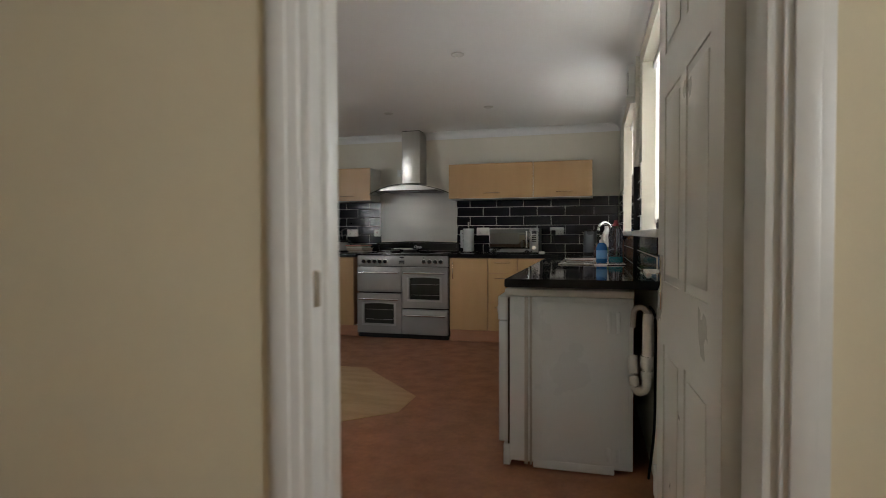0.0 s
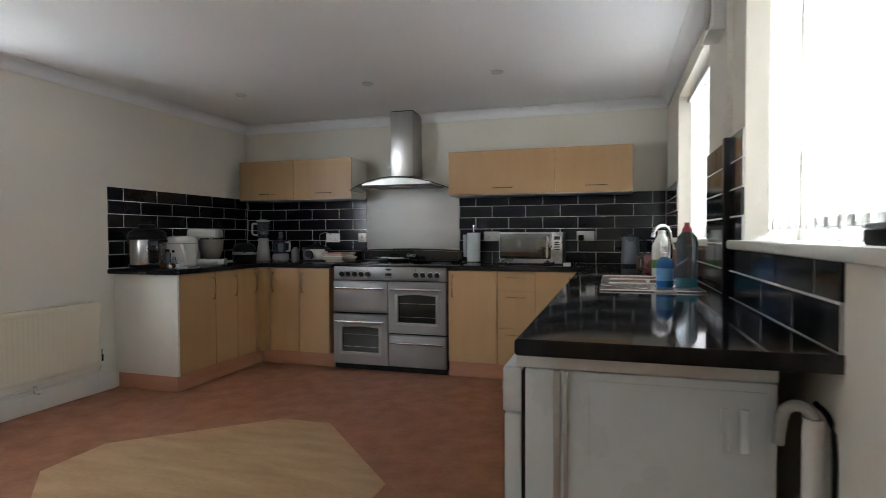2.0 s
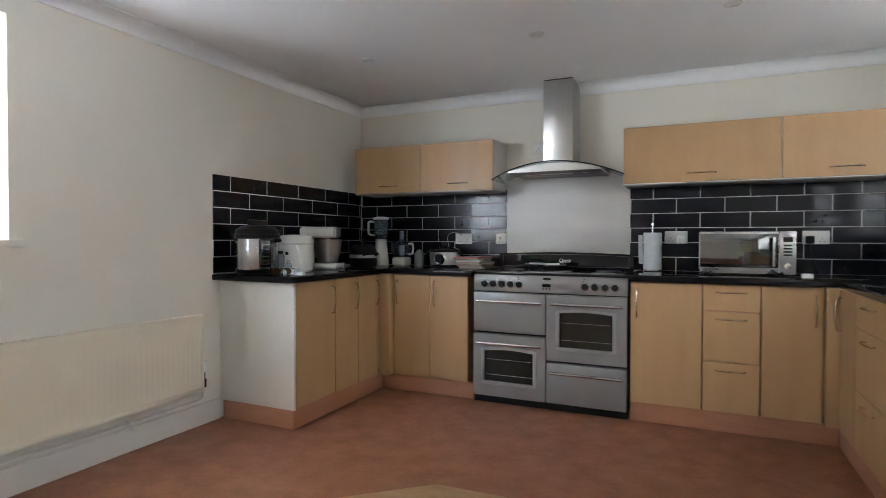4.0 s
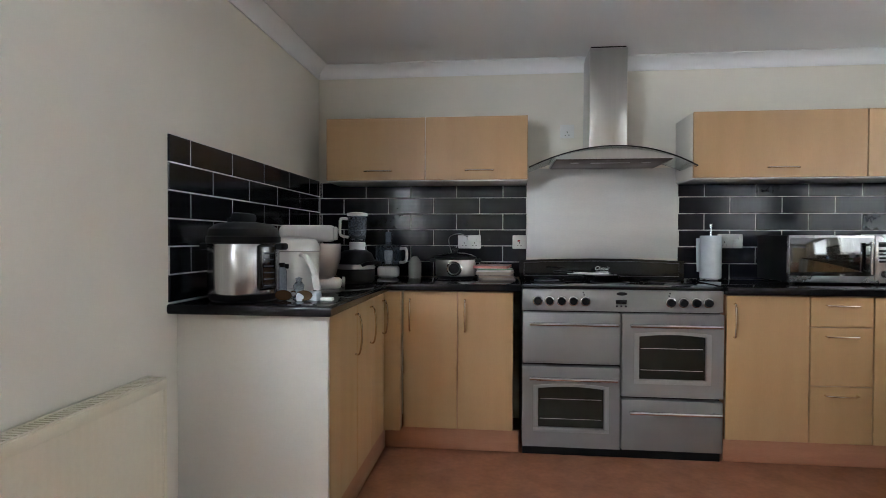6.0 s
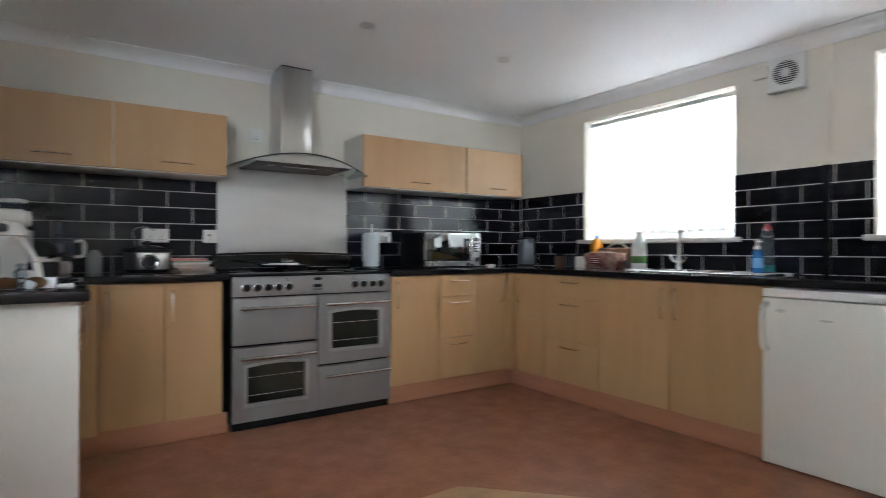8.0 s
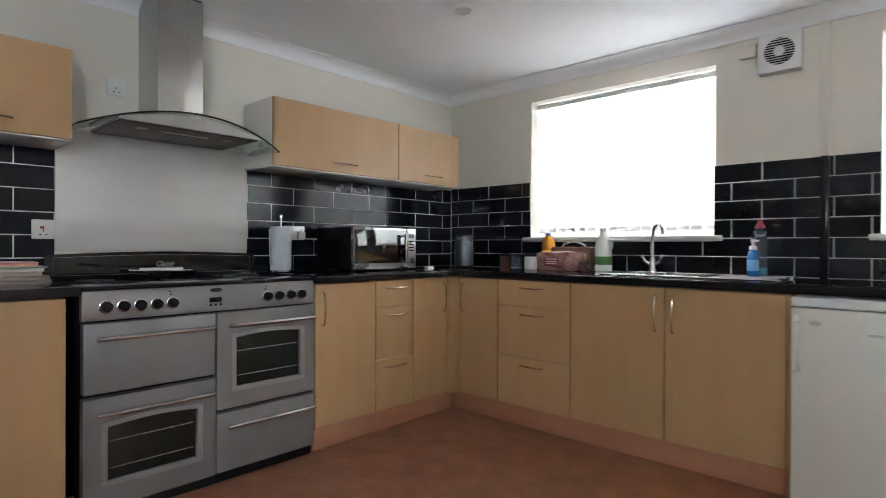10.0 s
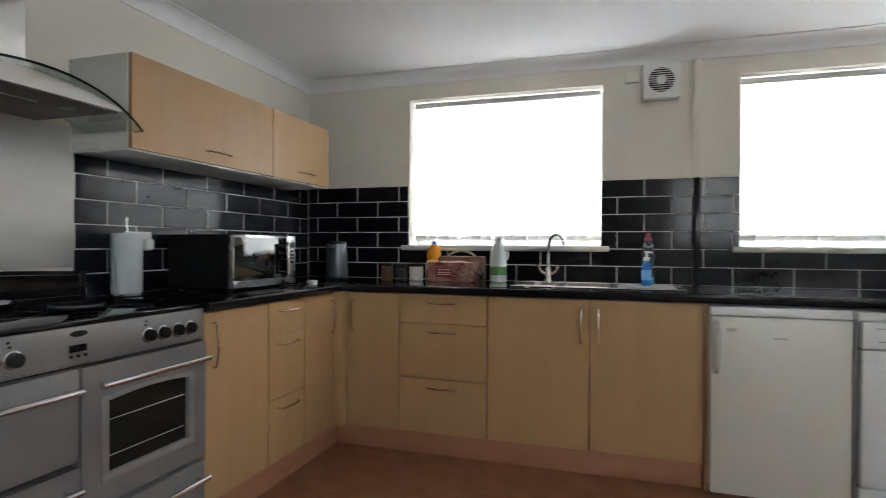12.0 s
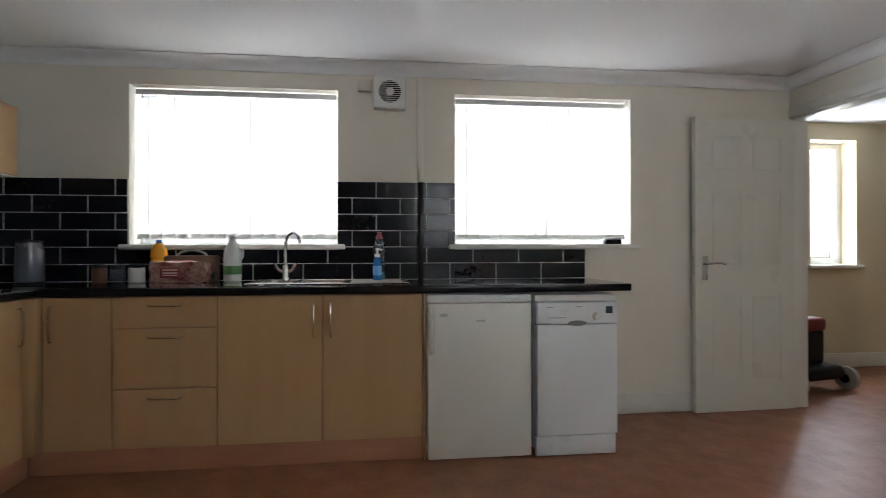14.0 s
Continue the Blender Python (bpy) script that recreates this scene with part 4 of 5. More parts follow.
STEELS = mat("sink_steel", (0.62, 0.61, 0.60), 0.26, 1.0, color2=(0.54, 0.53, 0.52), scale=6, fine=120, bump=0.02)
sink()

# ---- things on the worktop by the window ----
def bottle(name, at, prof, material, label, cap=None, band=None, rz=0, squash=1.0, category="bottle"):
    ob = thing(name, label, category, at, rz)
    part("bottle_body", lathe(prof, squash=squash), material, ob)
    if cap:
        part("cap", lathe(cap[0]), cap[1], ob, "coloured cap")
    if band:
        part("paper_label", lathe(band[0], squash=squash), band[1], ob, "printed label")
    return ob


Z = WT1 + 0.0005
GREENL = mat("green_label", (0.10, 0.26, 0.06), 0.5)
MILK = mat("milk_plastic", (0.80, 0.82, 0.78), 0.4)
ORANGE = mat("orange_squash", (0.85, 0.36, 0.02), 0.25)
BLUE = mat("blue_liquid_soap", (0.03, 0.15, 0.42), 0.15)
REDP = mat("red_cap_plastic", (0.36, 0.05, 0.06), 0.35)
mk = bottle("milk_bottle", (2.60, -0.815, Z), [(0.046, 0), (0.053, 0.006), (0.053, 0.15), (0.048, 0.185), (0.024, 0.235), (0.019, 0.25)], MILK, "plastic milk bottle with a green label",
            ([(0.021, 0.248), (0.021, 0.268), (0.0, 0.269)], WHITEP), ([(0.0534, 0.045), (0.0538, 0.046), (0.0538, 0.095), (0.0534, 0.096)], GREENL), squash=0.95)
part("handle", tube(bend([(-0.01, -0.038, 0.20), (-0.01, -0.058, 0.19), (-0.01, -0.058, 0.15), (-0.01, -0.044, 0.13)], 5), 0.008, 8), MILK, mk)
bottle("squash_bottle", (2.655, -0.385, Z), [(0.042, 0), (0.047, 0.006), (0.047, 0.12), (0.041, 0.135), (0.047, 0.15), (0.044, 0.19), (0.018, 0.228)], ORANGE, "bottle of orange squash with a blue cap",
       ([(0.016, 0.227), (0.016, 0.247), (0.0, 0.248)], mat("blue_cap_plastic", (0.03, 0.12, 0.35), 0.4)), ([(0.0475, 0.05), (0.048, 0.051), (0.048, 0.12), (0.0475, 0.121)], mat("pale_blue_label", (0.25, 0.45, 0.62), 0.5)))
wl = bottle("washing_up_bottle", (2.635, -1.672, Z + 0.006), [(0.040, 0), (0.046, 0.008), (0.044, 0.12), (0.048, 0.19), (0.040, 0.225), (0.020, 0.25)], CLEAR, "large clear washing-up bottle with a red cap",
            ([(0.022, 0.249), (0.020, 0.262), (0.012, 0.275), (0.011, 0.290), (0.0, 0.291)], REDP), squash=0.75)
part("liquid", lathe([(0.037, 0.006), (0.042, 0.012), (0.041, 0.045), (0.0, 0.045)], squash=0.75), mat("teal_liquid", (0.05, 0.32, 0.36), 0.2), wl, "teal liquid at the bottom")
sp = bottle("soap_dispenser", (2.545, -1.660, Z + 0.006), [(0.032, 0), (0.036, 0.006), (0.036, 0.10), (0.030, 0.125), (0.014, 0.138)], BLUE, "blue hand soap bottle with a white pump",
            ([(0.016, 0.137), (0.016, 0.155), (0.006, 0.158), (0.006, 0.178), (0.010, 0.180), (0.010, 0.190), (0.0, 0.191)], WHITEP),
            ([(0.0364, 0.03), (0.0368, 0.031), (0.0368, 0.085), (0.0364, 0.086)], mat("soap_label", (0.12, 0.32, 0.62), 0.4)), squash=0.7)
part("nozzle", tube([(0, 0, 0.184), (-0.012, -0.028, 0.182)], 0.005, 8), WHITEP, sp, "white pump nozzle")
for x, y, r, h, m, cap, lb in ((2.53, -0.115, 0.038, 0.105, mat("coffee_granules", (0.10, 0.035, 0.015), 0.5), BLACKP, "small glass jar of coffee with a dark lid"),
                               (2.545, -0.205, 0.038, 0.10, CLEAR, BLACKP, "small clear glass jar with a dark lid"),
                               (2.585, -0.290, 0.044, 0.105, mat("sugar_white", (0.78, 0.76, 0.70), 0.7), BLACKP, "jar of white sugar with a dark lid")):
    jr = thing("storage_jar", lb, "jar", (x, y, Z), group="jars by the wall")
    part("glass", lathe([(r - 0.004, 0), (r, 0.005), (r, h * 0.78), (r - 0.006, h * 0.84)]), m, jr)
    part("lid", lathe([(r - 0.002, h * 0.835), (r - 0.002, h), (r - 0.005, h + 0.003), (0.0, h + 0.003)]), cap, jr, "dark screw lid")


def soft_box(size, seed, rough):
    """A crumpled rounded packet."""
    bm = bmesh.new()
    bmesh.ops.create_cube(bm, size=1.0)
    bmesh.ops.subdivide_edges(bm, edges=bm.edges[:], cuts=7, use_grid_fill=True)
    for v in bm.verts:
        d = v.co.copy()
        q = Vector([math.copysign(abs(2 * c) ** 2.4, c) for c in d])
        sph = d.normalized() * 0.5
        v.co = d.lerp(sph, 0.35)
        v.co = Vector((v.co.x * size[0], v.co.y * size[1], v.co.z * size[2])) * 1.12
        k = noise.noise(v.co * 22 + Vector((seed, 0, 0))) * rough
        v.co += v.co.normalized() * k
        v.co.z = max(v.co.z, -size[2] / 2) + size[2] / 2
    return bm


br = thing("bread_loaf", "sliced bread loaf in a red and clear wrapper", "bread", (2.575, -0.535, Z))
part("wrapper", soft_box((0.125, 0.30, 0.118), 3, 0.016), mat("bread_wrapper", (0.17, 0.03, 0.035), 0.2, color2=(0.52, 0.36, 0.28), scale=9, fine=60, bump=0.2), br, "glossy red wrapper")
part("printed_panel", boxes(((-0.0735, -0.02, 0.03), (-0.070, 0.09, 0.085)), bevel=0.001), mat("dark_red_print", (0.20, 0.02, 0.03), 0.3), br, "dark red printed panel")
for z in (0.072, 0.055, 0.042):
    part("print_bar", boxes(((-0.0745, -0.005, z), (-0.0732, 0.075, z + 0.006))), mat("cream_print", (0.7, 0.6, 0.5), 0.4), br)
part("twist_end", lathe([(0.03, 0.0), (0.012, 0.02), (0.022, 0.045), (0.018, 0.05)], (0.0, -0.19, 0.035), 12, "y"), CLEAR, br, "clear twisted end")
bb = thing("bread_bin", "small brown wooden bread bin with a pale carrying handle", "bread bin", (2.685, -0.56, Z))
part("bin_body", boxes(((-0.055, -0.15, 0), (0.055, 0.15, 0.155)), bevel=0.012), mat("brown_wood", (0.20, 0.10, 0.06), 0.5, color2=(0.14, 0.07, 0.04), stretch=(6, 1, 6)), bb)
part("handle", tube(bend([(0, -0.09, 0.152), (0, -0.06, 0.175), (0, 0, 0.188), (0, 0.06, 0.175), (0, 0.09, 0.152)], 5), 0.007, 8), mat("pale_handle", (0.55, 0.50, 0.44), 0.4), bb)

kt = thing("electric_kettle", "tall grey brushed-metal kettle with a black lid", "kettle", (2.46, 0.205, Z))
part("kettle_body", lathe([(0.064, 0.018), (0.068, 0.025), (0.067, 0.12), (0.063, 0.215), (0.060, 0.228)]), mat("grey_metal_paint", (0.16, 0.17, 0.19), 0.3, 0.5), kt)
part("base", lathe([(0.068, 0), (0.070, 0.004), (0.068, 0.017)]), BLACKP, kt, "black power base")
part("lid", lathe([(0.060, 0.227), (0.057, 0.240), (0.018, 0.244), (0.0, 0.245)]), BLACKP, kt, "black lid")
part("spout", prism([(-0.05, 0.19), (-0.082, 0.222), (-0.05, 0.222)], "y", -0.016, 0.016), STEEL, kt, "steel spout")
part("handle", tube(bend([(0.05, 0, 0.215), (0.095, 0, 0.215), (0.105, 0, 0.17), (0.10, 0, 0.09), (0.063, 0, 0.06)], 6), 0.010, 10), BLACKP, kt, "black handle")
bx = thing("window_box", "small dark plastic box lying on the window sill", "box", (XE + 0.005, -3.225, ZW0 + 0.0045))
part("case", boxes(((-0.03, -0.055, 0), (0.03, 0.055, 0.028)), bevel=0.006), BLACKP, bx)
part("lid", boxes(((-0.028, -0.052, 0.0285), (0.028, 0.052, 0.040)), bevel=0.005), mat("grey_lid", (0.3, 0.3, 0.32), 0.4), bx)


# ---- things along the cooker wall ----
def microwave(at):
    w, d, h = 0.512, 0.38, 0.268
    ob = thing("microwave", "black microwave with a mirrored silver front on the worktop", "microwave", at)
    part("case", boxes(((0, 0.03, 0.014), (w, d, h)), bevel=0.006), BLACKP, ob, "black metal case")
    dr = part("door", boxes(((0, 0.0, 0.014), (w - 0.085, 0.03, h)), bevel=0.004), STEELM, ob, "silver door frame")
    part("door_window", boxes(((0.004, -0.003, 0.050), (w - 0.090, 0.001, h - 0.014)), bevel=0.001), MIRRORG, dr, "mirrored dark window")
    pn = part("control_panel", boxes(((w - 0.084, 0.0, 0.014), (w, 0.03, h)), bevel=0.004), STEELM, ob, "silver control panel")
    hb = tube([(w - 0.115, -0.030, 0.060), (w - 0.115, -0.030, h - 0.035)], 0.011, 12)
    for z in (0.075, h - 0.05):
        tube([(w - 0.115, 0.001, z), (w - 0.115, -0.03, z)], 0.007, 8, hb)
    part("handle", hb, CHROME, dr, "chrome bar handle")
    part("display", boxes(((w - 0.066, -0.002, h - 0.062), (w - 0.018, 0.001, h - 0.035))), BLACKG, pn, "dark display")
    for k in range(4):
        part("button", boxes(((w - 0.064, -0.003, h - 0.088 - 0.019 * k), (w - 0.020, 0.001, h - 0.078 - 0.019 * k)), bevel=0.002), BLACKP, pn)
    part("dial", lathe([(0.020, 0.001), (0.019, -0.014), (0.0, -0.015)], (w - 0.042, 0, 0.062), 24, "y"), CHROME, pn, "round dial")
    for x in (0.04, w - 0.04):
        for y in (0.05, d - 0.04):
            part("foot", lathe([(0.014, 0), (0.014, 0.0145)], (x, y, 0), 10), BLACKP, ob)


STEELM = mat("silver_front", (0.50, 0.50, 0.50), 0.28, 0.9, bump=0.01)
MIRRORG = mat("mirrored_glass", (0.19, 0.195, 0.19), 0.07, 1.0, bump=0.0, rough_var=0.03)
microwave((1.430, 0.178, Z))

pt = thing("paper_towel_holder", "white kitchen roll on a steel holder", "kitchen roll", (1.138, 0.490, Z))
part("base", lathe([(0.075, 0), (0.077, 0.004), (0.074, 0.010)]), CHROME, pt, "round steel base")
part("pole", lathe([(0.006, 0.01), (0.006, 0.315), (0.010, 0.320), (0.010, 0.335), (0.0, 0.342)], seg=14), CHROME, pt, "steel pole")
roll = lathe([(0.020, 0.012), (0.058, 0.012), (0.060, 0.016), (0.060, 0.262), (0.058, 0.266), (0.020, 0.266)], seg=32)
part("roll", roll, mat("white_paper", (0.70, 0.74, 0.76), 0.9, scale=20, fine=200, bump=0.25), pt, "white paper roll")
fl = bmesh.new()
rows = [[fl.verts.new((-0.058 - 0.028 * k / 6 - 0.006 * math.sin(k + z * 8), -0.012 - 0.012 * k / 6, z)) for k in range(7)] for z in (0.05, 0.12, 0.19, 0.25)]
for a, b in zip(rows, rows[1:]):
    for k in range(6):
        fl.faces.new((a[k], a[k + 1], b[k + 1], b[k]))
bmesh.ops.solidify(fl, geom=fl.faces[:], thickness=0.0012)
part("loose_sheet", fl, bpy.data.materials["white_paper"], pt, "loose end of paper")

pan = thing("frying_pan", "small steel frying pan standing on the hob", "frying pan", (0.475, 0.36, 0.9085))
part("pan_body", lathe([(0.085, 0), (0.098, 0.008), (0.108, 0.036), (0.110, 0.038), (0.106, 0.037), (0.095, 0.011), (0.0, 0.008)], seg=36), CHROME, pan)
part("handle", tube(bend([(-0.10, -0.02, 0.032), (-0.15, -0.035, 0.045), (-0.22, -0.055, 0.055), (-0.28, -0.07, 0.058)], 5), 0.010, 10, flat=0.6), BLACKP, pan, "black handle")
part("lid_stub", boxes(((0.00, 0.02, 0.0375), (0.06, 0.05, 0.052)), bevel=0.005), BLACKP, pan)
spn = thing("spatula", "white plastic spatula resting across the pan", "spatula", (0.40, 0.335, 0.9485))
part("blade", boxes(((-0.12, -0.024, 0.0), (-0.005, 0.024, 0.012)), bevel=0.003), WHITEP, spn)
part("shaft", tube([(-0.01, 0, 0.004), (0.12, 0.02, 0.004)], 0.006, 8), WHITEP, spn)

# pile of magazines
cols = [(0.45, 0.36, 0.30), (0.30, 0.22, 0.18), (0.50, 0.42, 0.36), (0.66, 0.62, 0.56), (0.08, 0.30, 0.14), (0.62, 0.08, 0.07)]
z = Z
rng = random.Random(5)
for k, c in enumerate(cols):
    h = rng.uniform(0.008, 0.018)
    mg = thing("magazine", "well-read magazine in an untidy pile", "magazine", (-0.150 + rng.uniform(-0.015, 0.015), 0.40 + rng.uniform(-0.015, 0.015), z), rng.uniform(-9, 9), group="pile of magazines")
    part("pages", boxes(((-0.100, -0.13, 0.001), (0.100, 0.13, h - 0.001)), bevel=0.001), mat("paper_%d" % k, [(0.42, 0.36, 0.30), (0.34, 0.26, 0.20), (0.46, 0.38, 0.30), (0.66, 0.62, 0.56), (0.20, 0.32, 0.20), (0.55, 0.22, 0.18)][k], 0.8, stretch=(1, 1, 60)), mg)
    part("cover", boxes(((-0.102, -0.132, h - 0.001), (0.102, 0.132, h)), ((-0.102, -0.132, 0), (0.102, 0.132, 0.001))), mat("cover_%d" % k, c, 0.3, color2=(0.72, 0.68, 0.62) if k > 3 else tuple(v * 0.6 for v in c), scale=18), mg, "glossy printed cover")
    z += h

# slow cooker
sc = thing("slow_cooker", "black and steel slow cooker with a front dial", "slow cooker", (-0.385, 0.36, Z))
part("base", lathe([(0.105, 0.0), (0.112, 0.008), (0.118, 0.02)], squash=0.8, seg=36), BLACKP, sc)
part("shell", lathe([(0.116, 0.02), (0.120, 0.03), (0.123, 0.115), (0.120, 0.12)], squash=0.8, seg=36), STEEL, sc, "polished steel shell")
part("rim", lathe([(0.121, 0.118), (0.130, 0.126), (0.128, 0.134), (0.11, 0.138)], squash=0.8, seg=36), BLACKP, sc, "black crock rim")
part("lid", lathe([(0.118, 0.137), (0.10, 0.148), (0.05, 0.158), (0.0, 0.160)], squash=0.8, seg=36), BLACKG, sc, "dark glass lid")
part("lid_knob", lathe([(0.012, 0.158), (0.010, 0.172), (0.020, 0.178), (0.020, 0.186), (0.0, 0.188)], seg=18), BLACKP, sc, "black lid knob")
dl = part("dial_plate", lathe([(0.046, -0.088), (0.046, -0.103), (0.040, -0.106), (0.034, -0.104)], (0, 0, 0.068), 28, "y"), CHROME, sc, "polished dial surround")
part("dial", lathe([(0.034, -0.104), (0.030, -0.122), (0.0, -0.123)], (0, 0, 0.068), 24, "y"), BLACKP, dl, "black dial")
for s in (-1, 1):
    part("handle", boxes(((s * 0.118, -0.03, 0.10), (s * 0.155, 0.03, 0.122)), bevel=0.008), BLACKP, sc, "black side handle")
part("flex", tube(bend([(0.02, 0.10, 0.02), (-0.02, 0.16, 0.10), (-0.06, 0.19, 0.24), (0.0, 0.20, 0.275), (0.06, 0.205, 0.255)], 7), 0.0035, 6), mat("grey_flex", (0.25, 0.24, 0.23), 0.5), sc, "grey cable")

gd = thing("pepper_grinder", "dull grey stoneware grinder", "grinder", (-0.645, 0.43, Z))
part("grinder_body", lathe([(0.038, 0), (0.040, 0.01), (0.040, 0.09), (0.030, 0.115)]), mat("grey_stoneware", (0.33, 0.34, 0.31), 0.6), gd)
part("cap", lathe([(0.028, 0.114), (0.018, 0.130), (0.0, 0.135)]), bpy.data.materials["grey_stoneware"], gd)

# food processor
fp = thing("food_processor", "white food processor with a clear bowl", "food processor", (-0.815, 0.44, Z))
part("motor_base", box(bmesh.new(), (-0.062, -0.062, 0.0), (0.062, 0.062, 0.070), 0.018, 3), WHITEP, fp, "white motor base")
part("spindle", lathe([(0.020, 0.07), (0.018, 0.10), (0.026, 0.115), (0.026, 0.165), (0.012, 0.17)]), WHITEP, fp, "white spindle")
part("bowl", lathe([(0.065, 0.074), (0.080, 0.085), (0.083, 0.185), (0.080, 0.185), (0.077, 0.088), (0.0, 0.078)]), CLEAR, fp, "clear plastic bowl")
part("lid", lathe([(0.085, 0.186), (0.085, 0.198), (0.05, 0.206), (0.0, 0.207)]), CLEAR, fp, "clear lid")
part("feed_tube", lathe([(0.022, 0.206), (0.024, 0.280), (0.021, 0.280), (0.019, 0.208)], (0.0, 0.0, 0)), CLEAR, fp, "clear feed tube")
part("pusher", lathe([(0.016, 0.22), (0.016, 0.285), (0.0, 0.286)]), mat("grey_blue_plastic", (0.30, 0.33, 0.38), 0.3), fp)
part("handle", tube(bend([(0.078, -0.02, 0.18), (0.115, -0.03, 0.18), (0.122, -0.03, 0.14), (0.112, -0.03, 0.10), (0.076, -0.02, 0.095)], 6), 0.009, 10), WHITEP, fp, "white handle")

# jug blender
jb = thing("jug_blender", "white jug blender with a clear goblet", "blender", (-1.015, 0.44, Z))
part("motor_base", lathe([(0.066, 0), (0.068, 0.01), (0.055, 0.14), (0.048, 0.185)], seg=32), WHITEP, jb, "white motor base")
part("collar", lathe([(0.050, 0.185), (0.052, 0.215), (0.046, 0.22)]), WHITEP, jb)
part("goblet", lathe([(0.045, 0.22), (0.055, 0.26), (0.062, 0.385), (0.059, 0.385), (0.052, 0.262), (0.0, 0.226)], seg=32), CLEAR, jb, "clear goblet")
part("lid", lathe([(0.064, 0.384), (0.064, 0.402), (0.030, 0.408), (0.0, 0.409)], seg=32), WHITEP, jb, "white lid")
part("handle", tube(bend([(-0.055, -0.02, 0.365), (-0.095, -0.035, 0.365), (-0.102, -0.035, 0.33), (-0.098, -0.035, 0.265), (-0.052, -0.02, 0.25)], 6), 0.009, 10), WHITEP, jb, "white handle")
part("blade", boxes(((-0.03, -0.004, 0.235), (0.03, 0.004, 0.239))), STEEL, jb)

# black contact grill
cg = thing("contact_grill", "black round-backed contact grill with a silver band", "grill", (-0.905, -0.005, Z), 62)
part("lower_case", lathe([(0.088, 0.0), (0.102, 0.012), (0.105, 0.06), (0.102, 0.075)], seg=36), BLACKP, cg)
part("band", lathe([(0.1033, 0.076), (0.1063, 0.079), (0.1063, 0.098), (0.1033, 0.101)], seg=36), STEEL, cg, "silver band")
part("upper_case", lathe([(0.102, 0.102), (0.103, 0.125), (0.088, 0.160), (0.06, 0.178), (0.0, 0.182)], seg=36), BLACKP, cg, "domed black top")
part("handle", tube(bend([(-0.05, -0.096, 0.10), (-0.045, -0.13, 0.11), (0.045, -0.13, 0.11), (0.05, -0.096, 0.10)], 5), 0.010, 10), BLACKP, cg)

# stand mixer with a steel bowl
sm = thing("stand_mixer", "white stand mixer with a brushed steel bowl", "stand mixer", (-1.055, -0.36, Z), 16)
part("foot", box(bmesh.new(), (-0.11, -0.095, 0), (0.17, 0.095, 0.045), 0.02, 3), WHITEP, sm, "white base")
part("column", box(bmesh.new(), (-0.12, -0.055, 0.03), (-0.045, 0.055, 0.25), 0.022, 3), WHITEP, sm)
part("head", box(bmesh.new(), (-0.125, -0.06, 0.225), (0.14, 0.06, 0.305), 0.024, 3), WHITEP, sm, "white motor head")
part("head_band", boxes(((0.125, -0.061, 0.232), (0.150, 0.061, 0.298)), bevel=0.010), STEEL, sm, "steel end band")
part("bowl", lathe([(0.055, 0.046), (0.075, 0.06), (0.098, 0.14), (0.102, 0.215), (0.098, 0.215), (0.092, 0.14), (0.07, 0.066), (0.0, 0.052)], (0.065, 0, 0), 36), STEEL, sm, "brushed steel bowl")
wh = bmesh.new()
for k in range(5):
    a = math.pi * k / 5
    c, s = math.cos(a), math.sin(a)
    tube(bend([(0.065 + 0.01 * c, 0.01 * s, 0.225), (0.065 + 0.035 * c, 0.035 * s, 0.17), (0.065, 0, 0.12), (0.065 - 0.035 * c, -0.035 * s, 0.17), (0.065 - 0.01 * c, -0.01 * s, 0.225)], 4), 0.0015, 5, wh)
part("whisk", wh, STEEL, sm, "wire whisk")
part("speed_knob", lathe([(0.026, 0.171), (0.024, 0.185), (0.0, 0.186)], (0, 0.03, 0.025), 20, "x"), STEEL, sm, "steel speed knob")

# white deep fryer
df = thing("deep_fryer", "off-white deep fryer with a hinged lid", "deep fryer", (-1.02, -0.665, Z), 20)
part("fryer_body", lathe([(0.105, 0), (0.118, 0.012), (0.126, 0.10), (0.126, 0.185)], seg=36, squash=0.9), WHITEP, df)
part("lid", lathe([(0.128, 0.186), (0.128, 0.206), (0.112, 0.236), (0.05, 0.246), (0.0, 0.247)], seg=36, squash=0.9), WHITEP, df, "domed white lid")
part("lid_seam", lathe([(0.1285, 0.183), (0.1295, 0.185), (0.1285, 0.188)], seg=36, squash=0.9), mat("grey_seam", (0.35, 0.34, 0.32), 0.5), df)
part("handle", tube(bend([(0.05, -0.10, 0.17), (0.07, -0.15, 0.165), (0.10, -0.17, 0.10), (0.115, -0.165, 0.03)], 6), 0.014, 10, flat=0.7), WHITEP, df, "folded white handle")
part("indicator", boxes(((-0.02, -0.117, 0.115), (0.0, -0.108, 0.135)), bevel=0.003), BLACKP, df, "small black indicator")
part("front_grip", box(bmesh.new(), (-0.07, -0.135, 0.012), (0.07, -0.095, 0.035), 0.01, 2), WHITEP, df)

# multi cooker
pc = thing("pressure_cooker", "large steel electric pressure cooker with black lid", "pressure cooker", (-1.105, -0.915, Z), 0)
part("base_ring", lathe([(0.118, 0), (0.128, 0.008), (0.132, 0.03)], seg=40), BLACKP, pc, "black base ring")
# pale and dark upright streaks in the colour imitate reflections
part("shell", lathe([(0.131, 0.03), (0.133, 0.035), (0.133, 0.215), (0.131, 0.22)], seg=48), mat("polished_steel", (0.62, 0.62, 0.625), 0.24, 1.0, color2=(0.36, 0.36, 0.365), scale=1.6, stretch=(16, 16, 0.05), bump=0.0, rough_var=0.08), pc, "polished steel shell")
